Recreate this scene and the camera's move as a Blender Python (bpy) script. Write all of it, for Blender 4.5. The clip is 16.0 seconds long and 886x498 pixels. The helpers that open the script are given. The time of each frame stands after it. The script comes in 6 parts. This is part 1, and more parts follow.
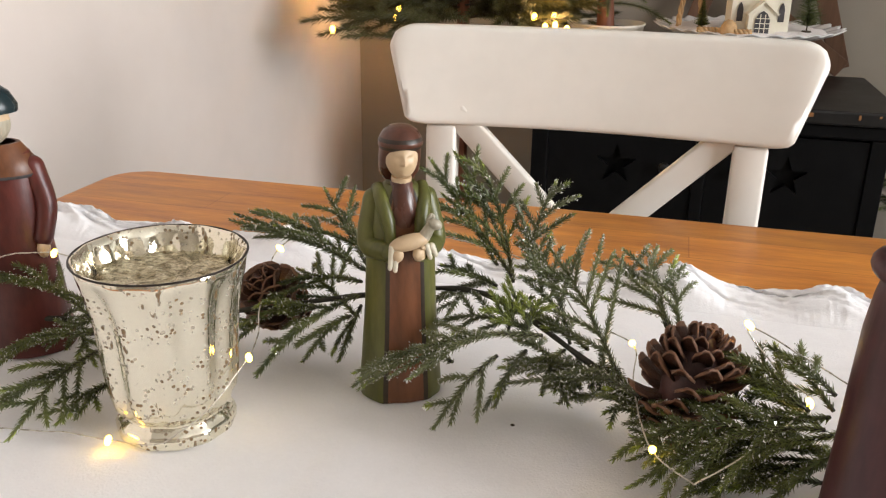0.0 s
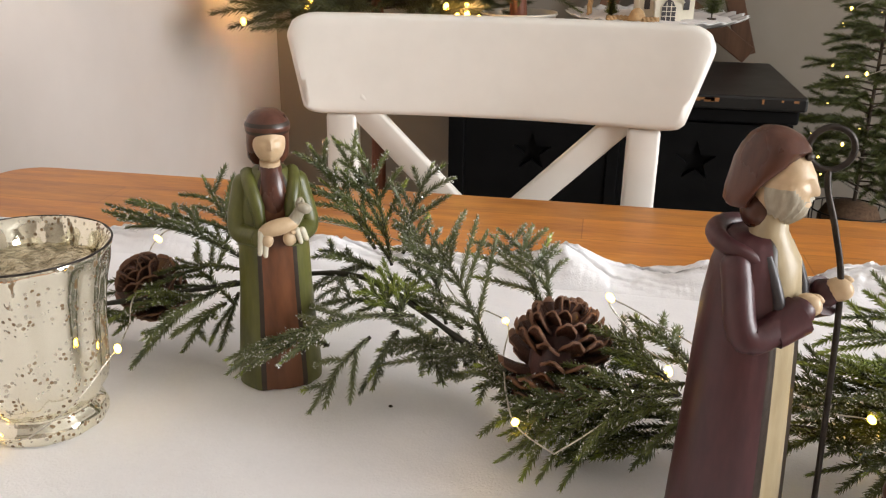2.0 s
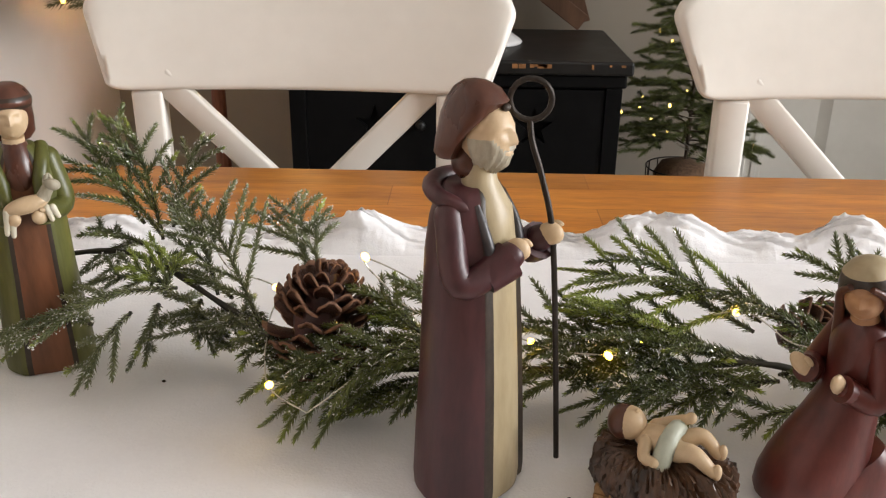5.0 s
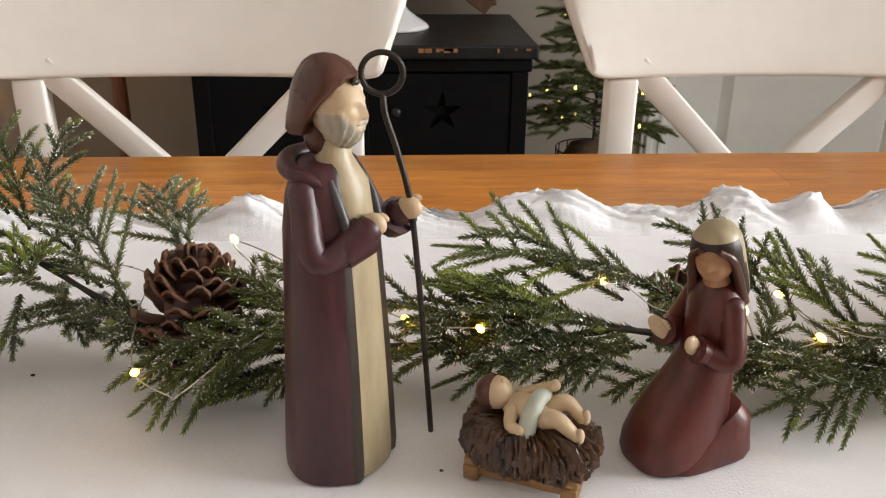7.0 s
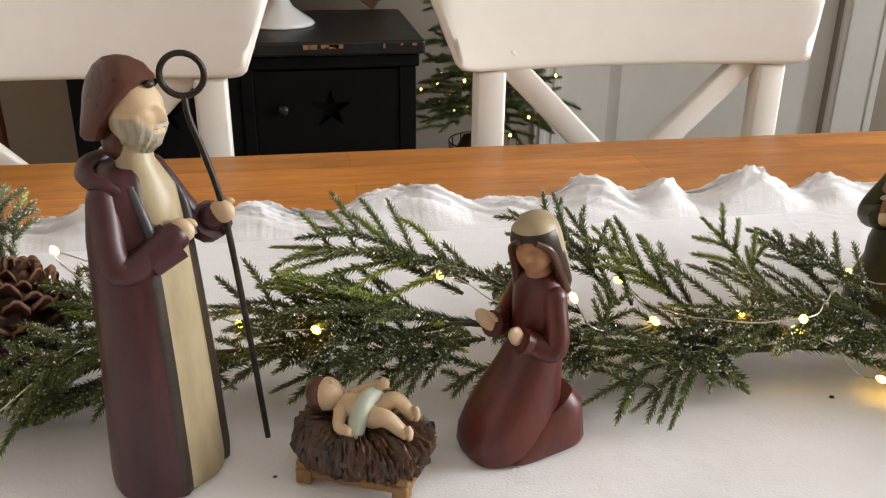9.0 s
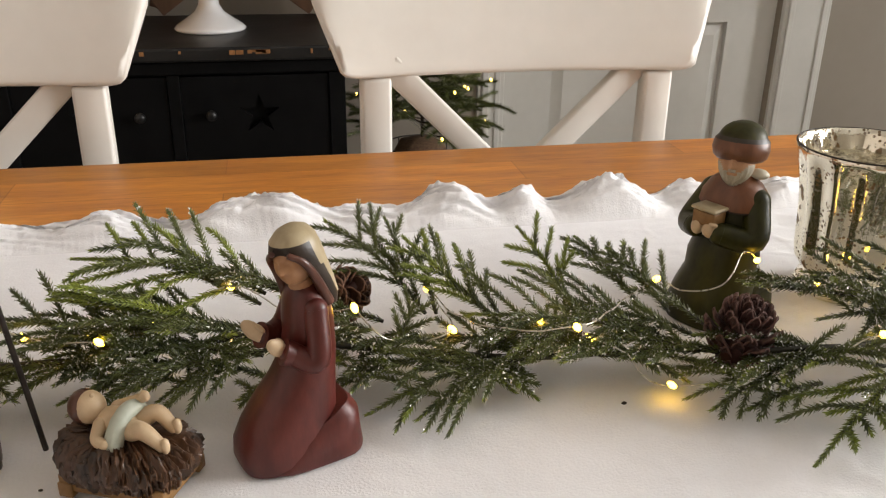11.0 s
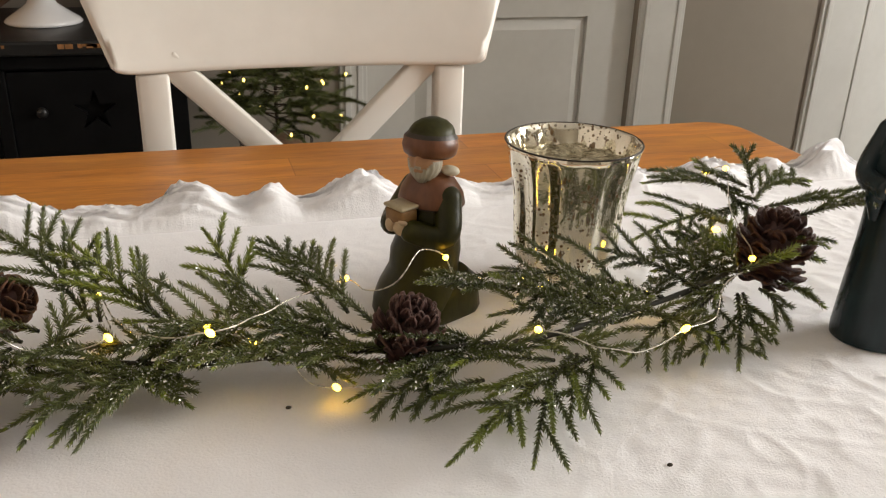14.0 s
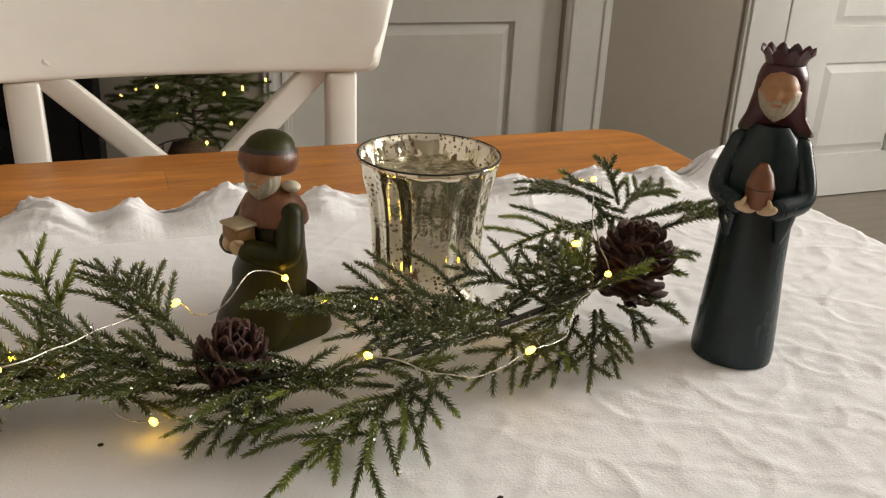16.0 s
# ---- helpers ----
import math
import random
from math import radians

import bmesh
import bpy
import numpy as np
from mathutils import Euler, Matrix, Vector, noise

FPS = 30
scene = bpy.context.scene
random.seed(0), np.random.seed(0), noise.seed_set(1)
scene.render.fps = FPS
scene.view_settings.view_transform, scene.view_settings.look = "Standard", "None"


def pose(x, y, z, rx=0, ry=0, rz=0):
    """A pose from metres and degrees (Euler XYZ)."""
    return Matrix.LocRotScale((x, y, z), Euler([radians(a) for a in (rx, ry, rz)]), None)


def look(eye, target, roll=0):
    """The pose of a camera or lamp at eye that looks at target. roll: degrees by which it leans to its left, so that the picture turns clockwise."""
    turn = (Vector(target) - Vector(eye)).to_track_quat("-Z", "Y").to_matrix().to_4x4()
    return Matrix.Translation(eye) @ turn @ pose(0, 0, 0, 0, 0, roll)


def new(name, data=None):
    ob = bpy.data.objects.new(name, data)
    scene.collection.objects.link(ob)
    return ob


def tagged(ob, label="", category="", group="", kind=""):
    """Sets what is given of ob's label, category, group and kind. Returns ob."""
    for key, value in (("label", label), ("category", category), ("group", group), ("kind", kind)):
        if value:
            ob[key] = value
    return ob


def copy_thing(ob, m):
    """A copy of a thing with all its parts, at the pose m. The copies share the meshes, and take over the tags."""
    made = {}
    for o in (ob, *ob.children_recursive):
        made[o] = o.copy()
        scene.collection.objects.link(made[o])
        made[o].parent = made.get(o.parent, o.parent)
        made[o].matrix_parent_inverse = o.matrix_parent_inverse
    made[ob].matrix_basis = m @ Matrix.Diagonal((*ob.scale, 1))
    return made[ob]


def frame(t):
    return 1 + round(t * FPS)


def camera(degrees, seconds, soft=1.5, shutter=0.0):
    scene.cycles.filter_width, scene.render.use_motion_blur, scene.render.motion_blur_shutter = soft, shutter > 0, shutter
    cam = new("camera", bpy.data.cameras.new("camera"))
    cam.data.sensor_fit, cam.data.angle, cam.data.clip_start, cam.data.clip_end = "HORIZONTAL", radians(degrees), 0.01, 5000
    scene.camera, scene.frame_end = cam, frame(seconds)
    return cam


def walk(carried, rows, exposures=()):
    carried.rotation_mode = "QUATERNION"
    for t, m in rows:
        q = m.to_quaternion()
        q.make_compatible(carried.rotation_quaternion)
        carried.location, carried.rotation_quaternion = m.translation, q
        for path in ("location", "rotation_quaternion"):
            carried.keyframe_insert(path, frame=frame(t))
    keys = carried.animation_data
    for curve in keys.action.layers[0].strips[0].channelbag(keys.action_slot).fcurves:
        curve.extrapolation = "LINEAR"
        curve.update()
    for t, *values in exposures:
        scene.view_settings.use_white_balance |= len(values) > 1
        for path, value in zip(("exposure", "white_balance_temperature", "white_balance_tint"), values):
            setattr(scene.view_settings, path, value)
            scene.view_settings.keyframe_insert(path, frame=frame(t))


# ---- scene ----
cam = camera(54.0, 16.0, soft=1.2)
PATH = [
    (0, (0.206, 0.464, 1.013), (-0.262, 2.277, 0.311), 0.9),
    (0.5, (0.216, 0.466, 1.012), (-0.207, 2.289, 0.308), 0.9),
    (1, (0.224, 0.466, 1.01), (-0.161, 2.297, 0.304), 0.9),
    (1.5, (0.233, 0.467, 1.01), (-0.125, 2.302, 0.299), 0.8),
    (2, (0.242, 0.468, 1.008), (-0.085, 2.308, 0.295), 0.8),
    (2.5, (0.255, 0.469, 1.008), (-0.032, 2.316, 0.296), 0.8),
    (3, (0.268, 0.473, 1.004), (0.03, 2.326, 0.291), 0.6),
    (3.5, (0.281, 0.474, 1.003), (0.084, 2.329, 0.282), 0.3),
    (4, (0.291, 0.47, 1.007), (0.141, 2.326, 0.275), 0.5),
    (6.5, (0.326, 0.466, 0.998), (0.405, 2.303, 0.211), 0.6),
    (7, (0.334, 0.465, 0.999), (0.45, 2.302, 0.217), 0.7),
    (7.5, (0.342, 0.467, 1.001), (0.501, 2.304, 0.226), 0.3),
    (8, (0.354, 0.468, 1.001), (0.571, 2.297, 0.222), 0.2),
    (8.5, (0.362, 0.467, 0.999), (0.638, 2.282, 0.207), 0.4),
    (11, (0.469, 0.446, 1.006), (0.828, 2.249, 0.22), 0.8),
    (11.5, (0.495, 0.442, 1.005), (0.901, 2.232, 0.209), 0.8),
    (12, (0.524, 0.438, 1.002), (0.95, 2.218, 0.194), 1.0),
    (12.5, (0.546, 0.433, 1.005), (0.991, 2.207, 0.195), 1.1),
    (13, (0.562, 0.431, 1.009), (1.039, 2.199, 0.204), 1.1),
    (13.5, (0.579, 0.429, 1.008), (1.095, 2.189, 0.209), 1.6),
    (14, (0.602, 0.426, 1.008), (1.147, 2.178, 0.213), 1.9),
    (14.5, (0.623, 0.423, 1.005), (1.186, 2.17, 0.212), 2.0),
    (15, (0.641, 0.422, 1.005), (1.22, 2.164, 0.213), 1.7),
    (15.5, (0.658, 0.43, 1.005), (1.273, 2.161, 0.214), 2.1),
    (16, (0.669, 0.432, 1.008), (1.32, 2.153, 0.225), 2.5),
]
walk(cam, [(t, look(eye, target, roll)) for t, eye, target, roll in PATH], [(0.0, 0.11, 6450, 10), (4.0, 0.00, 6500, 10), (8.5, -0.10, 6500, 10), (11.0, -0.20, 6700, 10), (13.5, -0.36, 6900, 10), (16.0, -0.61, 7100, 9)])


# ---- light ----
world = bpy.data.worlds.new("world")
scene.world = world
world.use_nodes = True
wn = world.node_tree
sky = wn.nodes.new("ShaderNodeTexSky")
sky.sky_type, sky.sun_disc = "NISHITA", False
sky.sun_elevation, sky.sun_rotation = radians(35), radians(120)
wn.links.new(sky.outputs[0], wn.nodes["Background"].inputs[0])
wn.nodes["Background"].inputs[1].default_value = 0.12


def area_lamp(name, eye, target, w, h, watts, colour):
    data = bpy.data.lights.new(name, "AREA")
    data.shape, data.size, data.size_y, data.energy, data.color = "RECTANGLE", w, h, watts, colour
    ob = new(name, data)
    ob.matrix_world = look(eye, target)
    return ob


def point_lamp(name, place, watts, colour, radius):
    data = bpy.data.lights.new(name, "POINT")
    data.energy, data.color, data.shadow_soft_size = watts, colour, radius
    ob = new(name, data)
    ob.location = place
    return ob


LEFT_X, BACK_Y, FRONT_Y, WALL_X, TOP_Z = -0.62, 2.73, -1.6, 4.0, 2.45
WINDOW_Y, WINDOW_Z, WINDOW_W, WINDOW_H = 0.55, 1.62, 1.9, 1.5
area_lamp("window_daylight", (WALL_X - 0.02, WINDOW_Y, WINDOW_Z), (0, WINDOW_Y + 0.15, WINDOW_Z - 0.5), WINDOW_W, WINDOW_H, 192, (0.985, 0.985, 1.0))
point_lamp("tree_bulb_glow", (-0.02, 2.16, 0.86), 1.0, (1.0, 0.55, 0.2), 0.02)
point_lamp("tree_bulb_glow", (-0.42, 2.46, 0.90), 3.6, (1.0, 0.52, 0.2), 0.02)


# ---- materials ----
def surface(name, c1, c2, scale=40, rough=0.5, bump=0.0, bump_scale=None, metal=0.0, stretch=(1, 1, 1), spec=0.5, fine=None, coat=0.0, vary=0.0, sheen=0.0):
    """A surface with coarse and fine colour variation, uneven gloss and relief."""
    m = bpy.data.materials.new(name)
    m.use_nodes = True
    nt = m.node_tree
    b = nt.nodes["Principled BSDF"]
    N, L = nt.nodes.new, nt.links.new
    tc, mp = N("ShaderNodeTexCoord"), N("ShaderNodeMapping")
    mp.inputs["Scale"].default_value = stretch
    L(tc.outputs["Object"], mp.inputs["Vector"])
    n1, n2 = N("ShaderNodeTexNoise"), N("ShaderNodeTexNoise")
    n1.inputs["Scale"].default_value, n2.inputs["Scale"].default_value = scale, fine or scale * 6
    n1.inputs["Detail"].default_value, n2.inputs["Detail"].default_value = 4, 6
    for n in (n1, n2):
        L(mp.outputs[0], n.inputs["Vector"])
    add = N("ShaderNodeMath")
    add.operation = "ADD"
    half = N("ShaderNodeMath")
    half.operation, half.inputs[1].default_value = "MULTIPLY", 0.45
    L(n2.outputs["Fac"], half.inputs[0])
    L(n1.outputs["Fac"], add.inputs[0])
    L(half.outputs[0], add.inputs[1])
    ramp = N("ShaderNodeValToRGB")
    ramp.color_ramp.elements[0].position, ramp.color_ramp.elements[1].position = 0.5, 0.95
    ramp.color_ramp.elements[0].color, ramp.color_ramp.elements[1].color = (*c1, 1), (*c2, 1)
    L(add.outputs[0], ramp.inputs[0])
    out = ramp.outputs[0]
    if vary:
        info, hsv, mr = N("ShaderNodeObjectInfo"), N("ShaderNodeHueSaturation"), N("ShaderNodeMapRange")
        mr.inputs["To Min"].default_value, mr.inputs["To Max"].default_value = 1 - vary, 1 + vary
        L(info.outputs["Random"], mr.inputs["Value"])
        L(mr.outputs[0], hsv.inputs["Value"])
        L(out, hsv.inputs["Color"])
        out = hsv.outputs[0]
    L(out, b.inputs["Base Color"])
    rr = N("ShaderNodeMapRange")
    rr.inputs["To Min"].default_value, rr.inputs["To Max"].default_value = rough * 0.8, min(1, rough * 1.2)
    L(n1.outputs["Fac"], rr.inputs["Value"])
    L(rr.outputs[0], b.inputs["Roughness"])
    b.inputs["Metallic"].default_value = metal
    b.inputs["Specular IOR Level"].default_value = spec
    b.inputs["Coat Weight"].default_value = coat
    b.inputs["Coat Roughness"].default_value = 0.2
    b.inputs["Sheen Weight"].default_value = sheen
    if bump:
        n3, bp = N("ShaderNodeTexNoise"), N("ShaderNodeBump")
        n3.inputs["Scale"].default_value, n3.inputs["Detail"].default_value = bump_scale or scale * 4, 5
        L(mp.outputs[0], n3.inputs["Vector"])
        bp.inputs["Strength"].default_value, bp.inputs["Distance"].default_value = 1.0, bump
        L(n3.outputs["Fac"], bp.inputs["Height"])
        L(bp.outputs[0], b.inputs["Normal"])
    return m


def glow(name, colour, strength):
    m = bpy.data.materials.new(name)
    m.use_nodes = True
    b = m.node_tree.nodes["Principled BSDF"]
    b.inputs["Base Color"].default_value = (0.9, 0.8, 0.5, 1)
    b.inputs["Emission Color"].default_value = (*colour, 1)
    b.inputs["Emission Strength"].default_value = strength
    b.inputs["Roughness"].default_value = 0.15
    return m


def oak_wood():
    """Honey-coloured boards in staves, run along x."""
    m = surface("honey_oak", (0.36, 0.116, 0.014), (0.62, 0.252, 0.042), 7, 0.38, 0.00008, 60, stretch=(1.1, 8, 8), fine=45, coat=0.06, spec=0.4)
    nt = m.node_tree
    b = nt.nodes["Principled BSDF"]
    N, L = nt.nodes.new, nt.links.new
    src = b.inputs["Base Color"].links[0].from_socket
    tc = N("ShaderNodeTexCoord")
    br = N("ShaderNodeTexBrick")
    br.offset, br.squash = 0.4, 1.0
    br.inputs["Scale"].default_value = 1.0
    br.inputs["Brick Width"].default_value, br.inputs["Row Height"].default_value = 0.46, 0.055
    br.inputs["Mortar Size"].default_value = 0.0006
    br.inputs["Color1"].default_value, br.inputs["Color2"].default_value = (0.80, 0.80, 0.80, 1), (1.12, 1.08, 1.0, 1)
    br.inputs["Mortar"].default_value = (0.7, 0.62, 0.55, 1)
    L(tc.outputs["Object"], br.inputs["Vector"])
    mix = N("ShaderNodeMix")
    mix.data_type, mix.blend_type = "RGBA", "MULTIPLY"
    mix.inputs["Factor"].default_value = 1.0
    L(src, mix.inputs["A"])
    L(br.outputs["Color"], mix.inputs["B"])
    L(mix.outputs["Result"], b.inputs["Base Color"])
    return m


def mercury_glass():
    """Silvered glass with worn specks."""
    m = bpy.data.materials.new("mercury_glass")
    m.use_nodes = True
    nt = m.node_tree
    b = nt.nodes["Principled BSDF"]
    N, L = nt.nodes.new, nt.links.new
    tc = N("ShaderNodeTexCoord")
    v, n = N("ShaderNodeTexVoronoi"), N("ShaderNodeTexNoise")
    v.inputs["Scale"].default_value, n.inputs["Scale"].default_value = 330, 60
    n.inputs["Detail"].default_value = 6
    L(tc.outputs["Object"], v.inputs["Vector"])
    L(tc.outputs["Object"], n.inputs["Vector"])
    r1, r2 = N("ShaderNodeValToRGB"), N("ShaderNodeValToRGB")
    r1.color_ramp.elements[0].position, r1.color_ramp.elements[1].position = 0.27, 0.36
    r1.color_ramp.elements[0].color, r1.color_ramp.elements[1].color = (1, 1, 1, 1), (0, 0, 0, 1)
    r2.color_ramp.elements[0].position, r2.color_ramp.elements[1].position = 0.46, 0.55
    L(v.outputs["Distance"], r1.inputs[0])
    L(n.outputs["Fac"], r2.inputs[0])
    spots = N("ShaderNodeMath")
    spots.operation = "MULTIPLY"
    L(r1.outputs[0], spots.inputs[0])
    L(r2.outputs[0], spots.inputs[1])
    worn, mp, r3, most = N("ShaderNodeTexNoise"), N("ShaderNodeMapping"), N("ShaderNodeValToRGB"), N("ShaderNodeMath")
    mp.inputs["Scale"].default_value = (1, 1, 0.45)
    worn.inputs["Scale"].default_value, worn.inputs["Detail"].default_value = 170, 3
    r3.color_ramp.elements[0].position, r3.color_ramp.elements[1].position = 0.63, 0.68
    most.operation = "MAXIMUM"
    L(tc.outputs["Object"], mp.inputs["Vector"])
    L(mp.outputs[0], worn.inputs["Vector"])
    L(worn.outputs["Fac"], r3.inputs[0])
    L(spots.outputs[0], most.inputs[0])
    L(r3.outputs[0], most.inputs[1])
    spots = most
    mix = N("ShaderNodeMix")
    mix.data_type = "RGBA"
    mix.inputs["A"].default_value, mix.inputs["B"].default_value = (0.86, 0.82, 0.68, 1), (0.20, 0.13, 0.065, 1)
    L(spots.outputs[0], mix.inputs["Factor"])
    L(mix.outputs["Result"], b.inputs["Base Color"])
    met = N("ShaderNodeMapRange")
    met.inputs["To Min"].default_value, met.inputs["To Max"].default_value = 0.93, 0.2
    L(spots.outputs[0], met.inputs["Value"])
    L(met.outputs[0], b.inputs["Metallic"])
    rg = N("ShaderNodeMapRange")
    rg.inputs["To Min"].default_value, rg.inputs["To Max"].default_value = 0.02, 0.12
    L(n.outputs["Fac"], rg.inputs["Value"])
    L(rg.outputs[0], b.inputs["Roughness"])
    bp = N("ShaderNodeBump")
    bp.inputs["Distance"].default_value = 0.0006
    L(n.outputs["Fac"], bp.inputs["Height"])
    L(bp.outputs[0], b.inputs["Normal"])
    return m


WALL = surface("greige_wall_paint", (0.285, 0.25, 0.205), (0.315, 0.277, 0.228), 3, 0.75, 0.0002, 160)
# Wall paint lightened: the west wall's window light is put into its colour.
LIT_WALL = surface("lit_wall_paint", (0.63, 0.565, 0.515), (0.67, 0.605, 0.555), 3, 0.75, 0.0002, 160)
CEIL = surface("ceiling_paint", (0.76, 0.75, 0.73), (0.8, 0.79, 0.77), 3, 0.9, 0.0003, 120)
FLOOR = surface("floor_wood", (0.20, 0.17, 0.135), (0.28, 0.24, 0.195), 6, 0.4, 0.0002, 50, stretch=(0.4, 6, 1))
TRIM = surface("trim_paint", (0.64, 0.635, 0.595), (0.70, 0.695, 0.655), 6, 0.35, 0.0001, 90)
OAK = oak_wood()
LINEN = surface("white_linen", (0.83, 0.825, 0.835), (0.89, 0.885, 0.895), 14, 0.9, 0.00035, 700, fine=420, sheen=0.15)
CHAIR = surface("white_chair_paint", (0.74, 0.71, 0.65), (0.80, 0.77, 0.71), 8, 0.36, 0.0001, 60)
BLACK = surface("black_paint", (0.0016, 0.0016, 0.0018), (0.004, 0.004, 0.0042), 20, 0.55, 0.0002, 90, spec=0.12)
BLACK_TOP = surface("worn_black_top", (0.006, 0.006, 0.006), (0.015, 0.0145, 0.014), 12, 0.4, 0.0002, 90, spec=0.35)
WORN = surface("worn_wood_edge", (0.16, 0.07, 0.02), (0.34, 0.15, 0.05), 60, 0.5, 0.0002)
HOLE = surface("dark_hollow", (0.002, 0.002, 0.002), (0.004, 0.004, 0.004), 20, 0.9)
GLASS = mercury_glass()
FILLING = surface("gold_flecked_filling", (0.22, 0.17, 0.08), (0.88, 0.82, 0.62), 190, 0.14, 0.003, 240, metal=0.9)
PLUM = surface("plum_resin", (0.036, 0.010, 0.012), (0.082, 0.025, 0.028), 55, 0.40, 0.0003, 170, stretch=(1, 1, 0.25))
WINE = surface("wine_resin", (0.050, 0.008, 0.006), (0.125, 0.024, 0.017), 45, 0.38, 0.0003, 150, stretch=(1, 1, 0.4))
TAN = surface("tan_resin", (0.33, 0.26, 0.15), (0.46, 0.38, 0.24), 50, 0.42, 0.0003, 170, stretch=(1, 1, 0.25))
# Orange-tan face paint, darkened to carry the shade on three faces.
SHADED_SKIN = surface("shaded_tan_resin", (0.33, 0.165, 0.078), (0.43, 0.235, 0.118), 60, 0.45, 0.0001)
SKIN = surface("ivory_resin", (0.50, 0.36, 0.215), (0.62, 0.465, 0.295), 60, 0.42, 0.0001)
BEARD = surface("grey_resin", (0.29, 0.26, 0.19), (0.44, 0.40, 0.31), 120, 0.5, 0.0004, 300, stretch=(1, 1, 0.3))
HAIR = surface("brown_resin", (0.052, 0.018, 0.011), (0.105, 0.038, 0.022), 70, 0.28, 0.0003, 220, stretch=(1, 1, 0.3))
RUST = surface("rust_resin", (0.10, 0.036, 0.014), (0.20, 0.075, 0.03), 55, 0.4, 0.0003, 170, stretch=(1, 1, 0.25))
OLIVE = surface("olive_resin", (0.055, 0.060, 0.010), (0.125, 0.125, 0.025), 50, 0.42, 0.0003, 170, stretch=(1, 1, 0.25))
MOSS = surface("moss_resin", (0.014, 0.014, 0.002), (0.042, 0.040, 0.006), 50, 0.40, 0.0003, 150, stretch=(1, 1, 0.4), spec=0.25)
TEAL = surface("teal_resin", (0.005, 0.013, 0.016), (0.014, 0.028, 0.032), 45, 0.26, 0.0002, 120, stretch=(1, 1, 0.3), spec=0.35)
SLATE = surface("slate_resin", (0.03, 0.028, 0.03), (0.065, 0.06, 0.065), 60, 0.4, 0.0003)
DARKTRIM = surface("umber_resin", (0.018, 0.012, 0.008), (0.04, 0.026, 0.016), 60, 0.45, 0.0003)
CROWN = surface("crimson_resin", (0.036, 0.007, 0.010), (0.08, 0.016, 0.021), 60, 0.34, 0.0002)
IVORY = surface("cream_resin", (0.58, 0.54, 0.42), (0.68, 0.64, 0.52), 70, 0.4, 0.0002)
PALE = surface("pale_green_resin", (0.42, 0.45, 0.36), (0.5, 0.53, 0.44), 60, 0.45)
STRAW = surface("dark_straw_resin", (0.022, 0.012, 0.007), (0.12, 0.055, 0.025), 60, 0.34, 0.0008, 190, stretch=(1.5, 1.5, 0.35))
OCHRE = surface("ochre_resin", (0.18, 0.09, 0.025), (0.28, 0.15, 0.05), 60, 0.5, 0.0003)
IRON = surface("dark_iron_wire", (0.02, 0.016, 0.013), (0.05, 0.04, 0.034), 120, 0.45, 0.0002, metal=0.6)
NEEDLE = surface("dark_green_needles", (0.036, 0.052, 0.012), (0.150, 0.172, 0.042), 45, 0.45, vary=0.25)
NEEDLE_NEW = surface("fresh_green_needles", (0.12, 0.165, 0.018), (0.29, 0.345, 0.05), 60, 0.45, vary=0.2)
NEEDLE_FROST = surface("frosted_green_needles", (0.056, 0.072, 0.022), (0.170, 0.185, 0.076), 60, 0.38, vary=0.25)
BARK = surface("brown_bark", (0.030, 0.020, 0.012), (0.07, 0.045, 0.026), 90, 0.7, 0.0005)
STEM = surface("green_brown_stem", (0.012, 0.012, 0.006), (0.032, 0.027, 0.014), 90, 0.55, 0.0003)
GLITTER = surface("silver_glitter", (0.86, 0.86, 0.83), (0.95, 0.95, 0.92), 300, 0.22, metal=0.35)
CONE = surface("pine_cone_scale", (0.042, 0.014, 0.007), (0.115, 0.042, 0.020), 110, 0.5, 0.0004, 260)
CONE_EDGE = surface("pale_cone_tip", (0.16, 0.07, 0.035), (0.28, 0.14, 0.08), 130, 0.5, 0.0003)
CONE_TIP = surface("dusty_cone_tip", (0.085, 0.036, 0.028), (0.19, 0.10, 0.08), 130, 0.5, 0.0003)
CONE_DARK = surface("dark_pine_cone_scale", (0.035, 0.011, 0.009), (0.09, 0.034, 0.028), 110, 0.5, 0.0004, 260)
WIRE = surface("silver_wire", (0.55, 0.52, 0.44), (0.7, 0.67, 0.6), 200, 0.28, metal=0.9)
BULB = glow("warm_bulb", (1.0, 0.56, 0.04), 24)
TREE_BULB = glow("amber_tree_bulb", (1.0, 0.50, 0.06), 14)
SMALL_BULB = glow("small_tree_bulb", (1.0, 0.68, 0.14), 7)
SPECK = surface("dark_crumb", (0.02, 0.015, 0.01), (0.05, 0.035, 0.02), 90, 0.8)


# ---- mesh helpers ----
def put(name, bm, mats, parent=None, label="", smooth=True):
    me = bpy.data.meshes.new(name)
    bm.normal_update()
    bm.to_mesh(me)
    bm.free()
    for m in mats if isinstance(mats, (list, tuple)) else [mats]:
        me.materials.append(m)
    if smooth:
        me.polygons.foreach_set("use_smooth", [True] * len(me.polygons))
    ob = new(name, me)
    if parent:
        ob.parent = parent
    return tagged(ob, label) if label else ob


part = put


def thing(name, m, label, category, group="", kind=""):
    ob = new(name)
    ob.empty_display_size = 0.05
    ob.matrix_world = m
    return tagged(ob, label, category, group, kind)


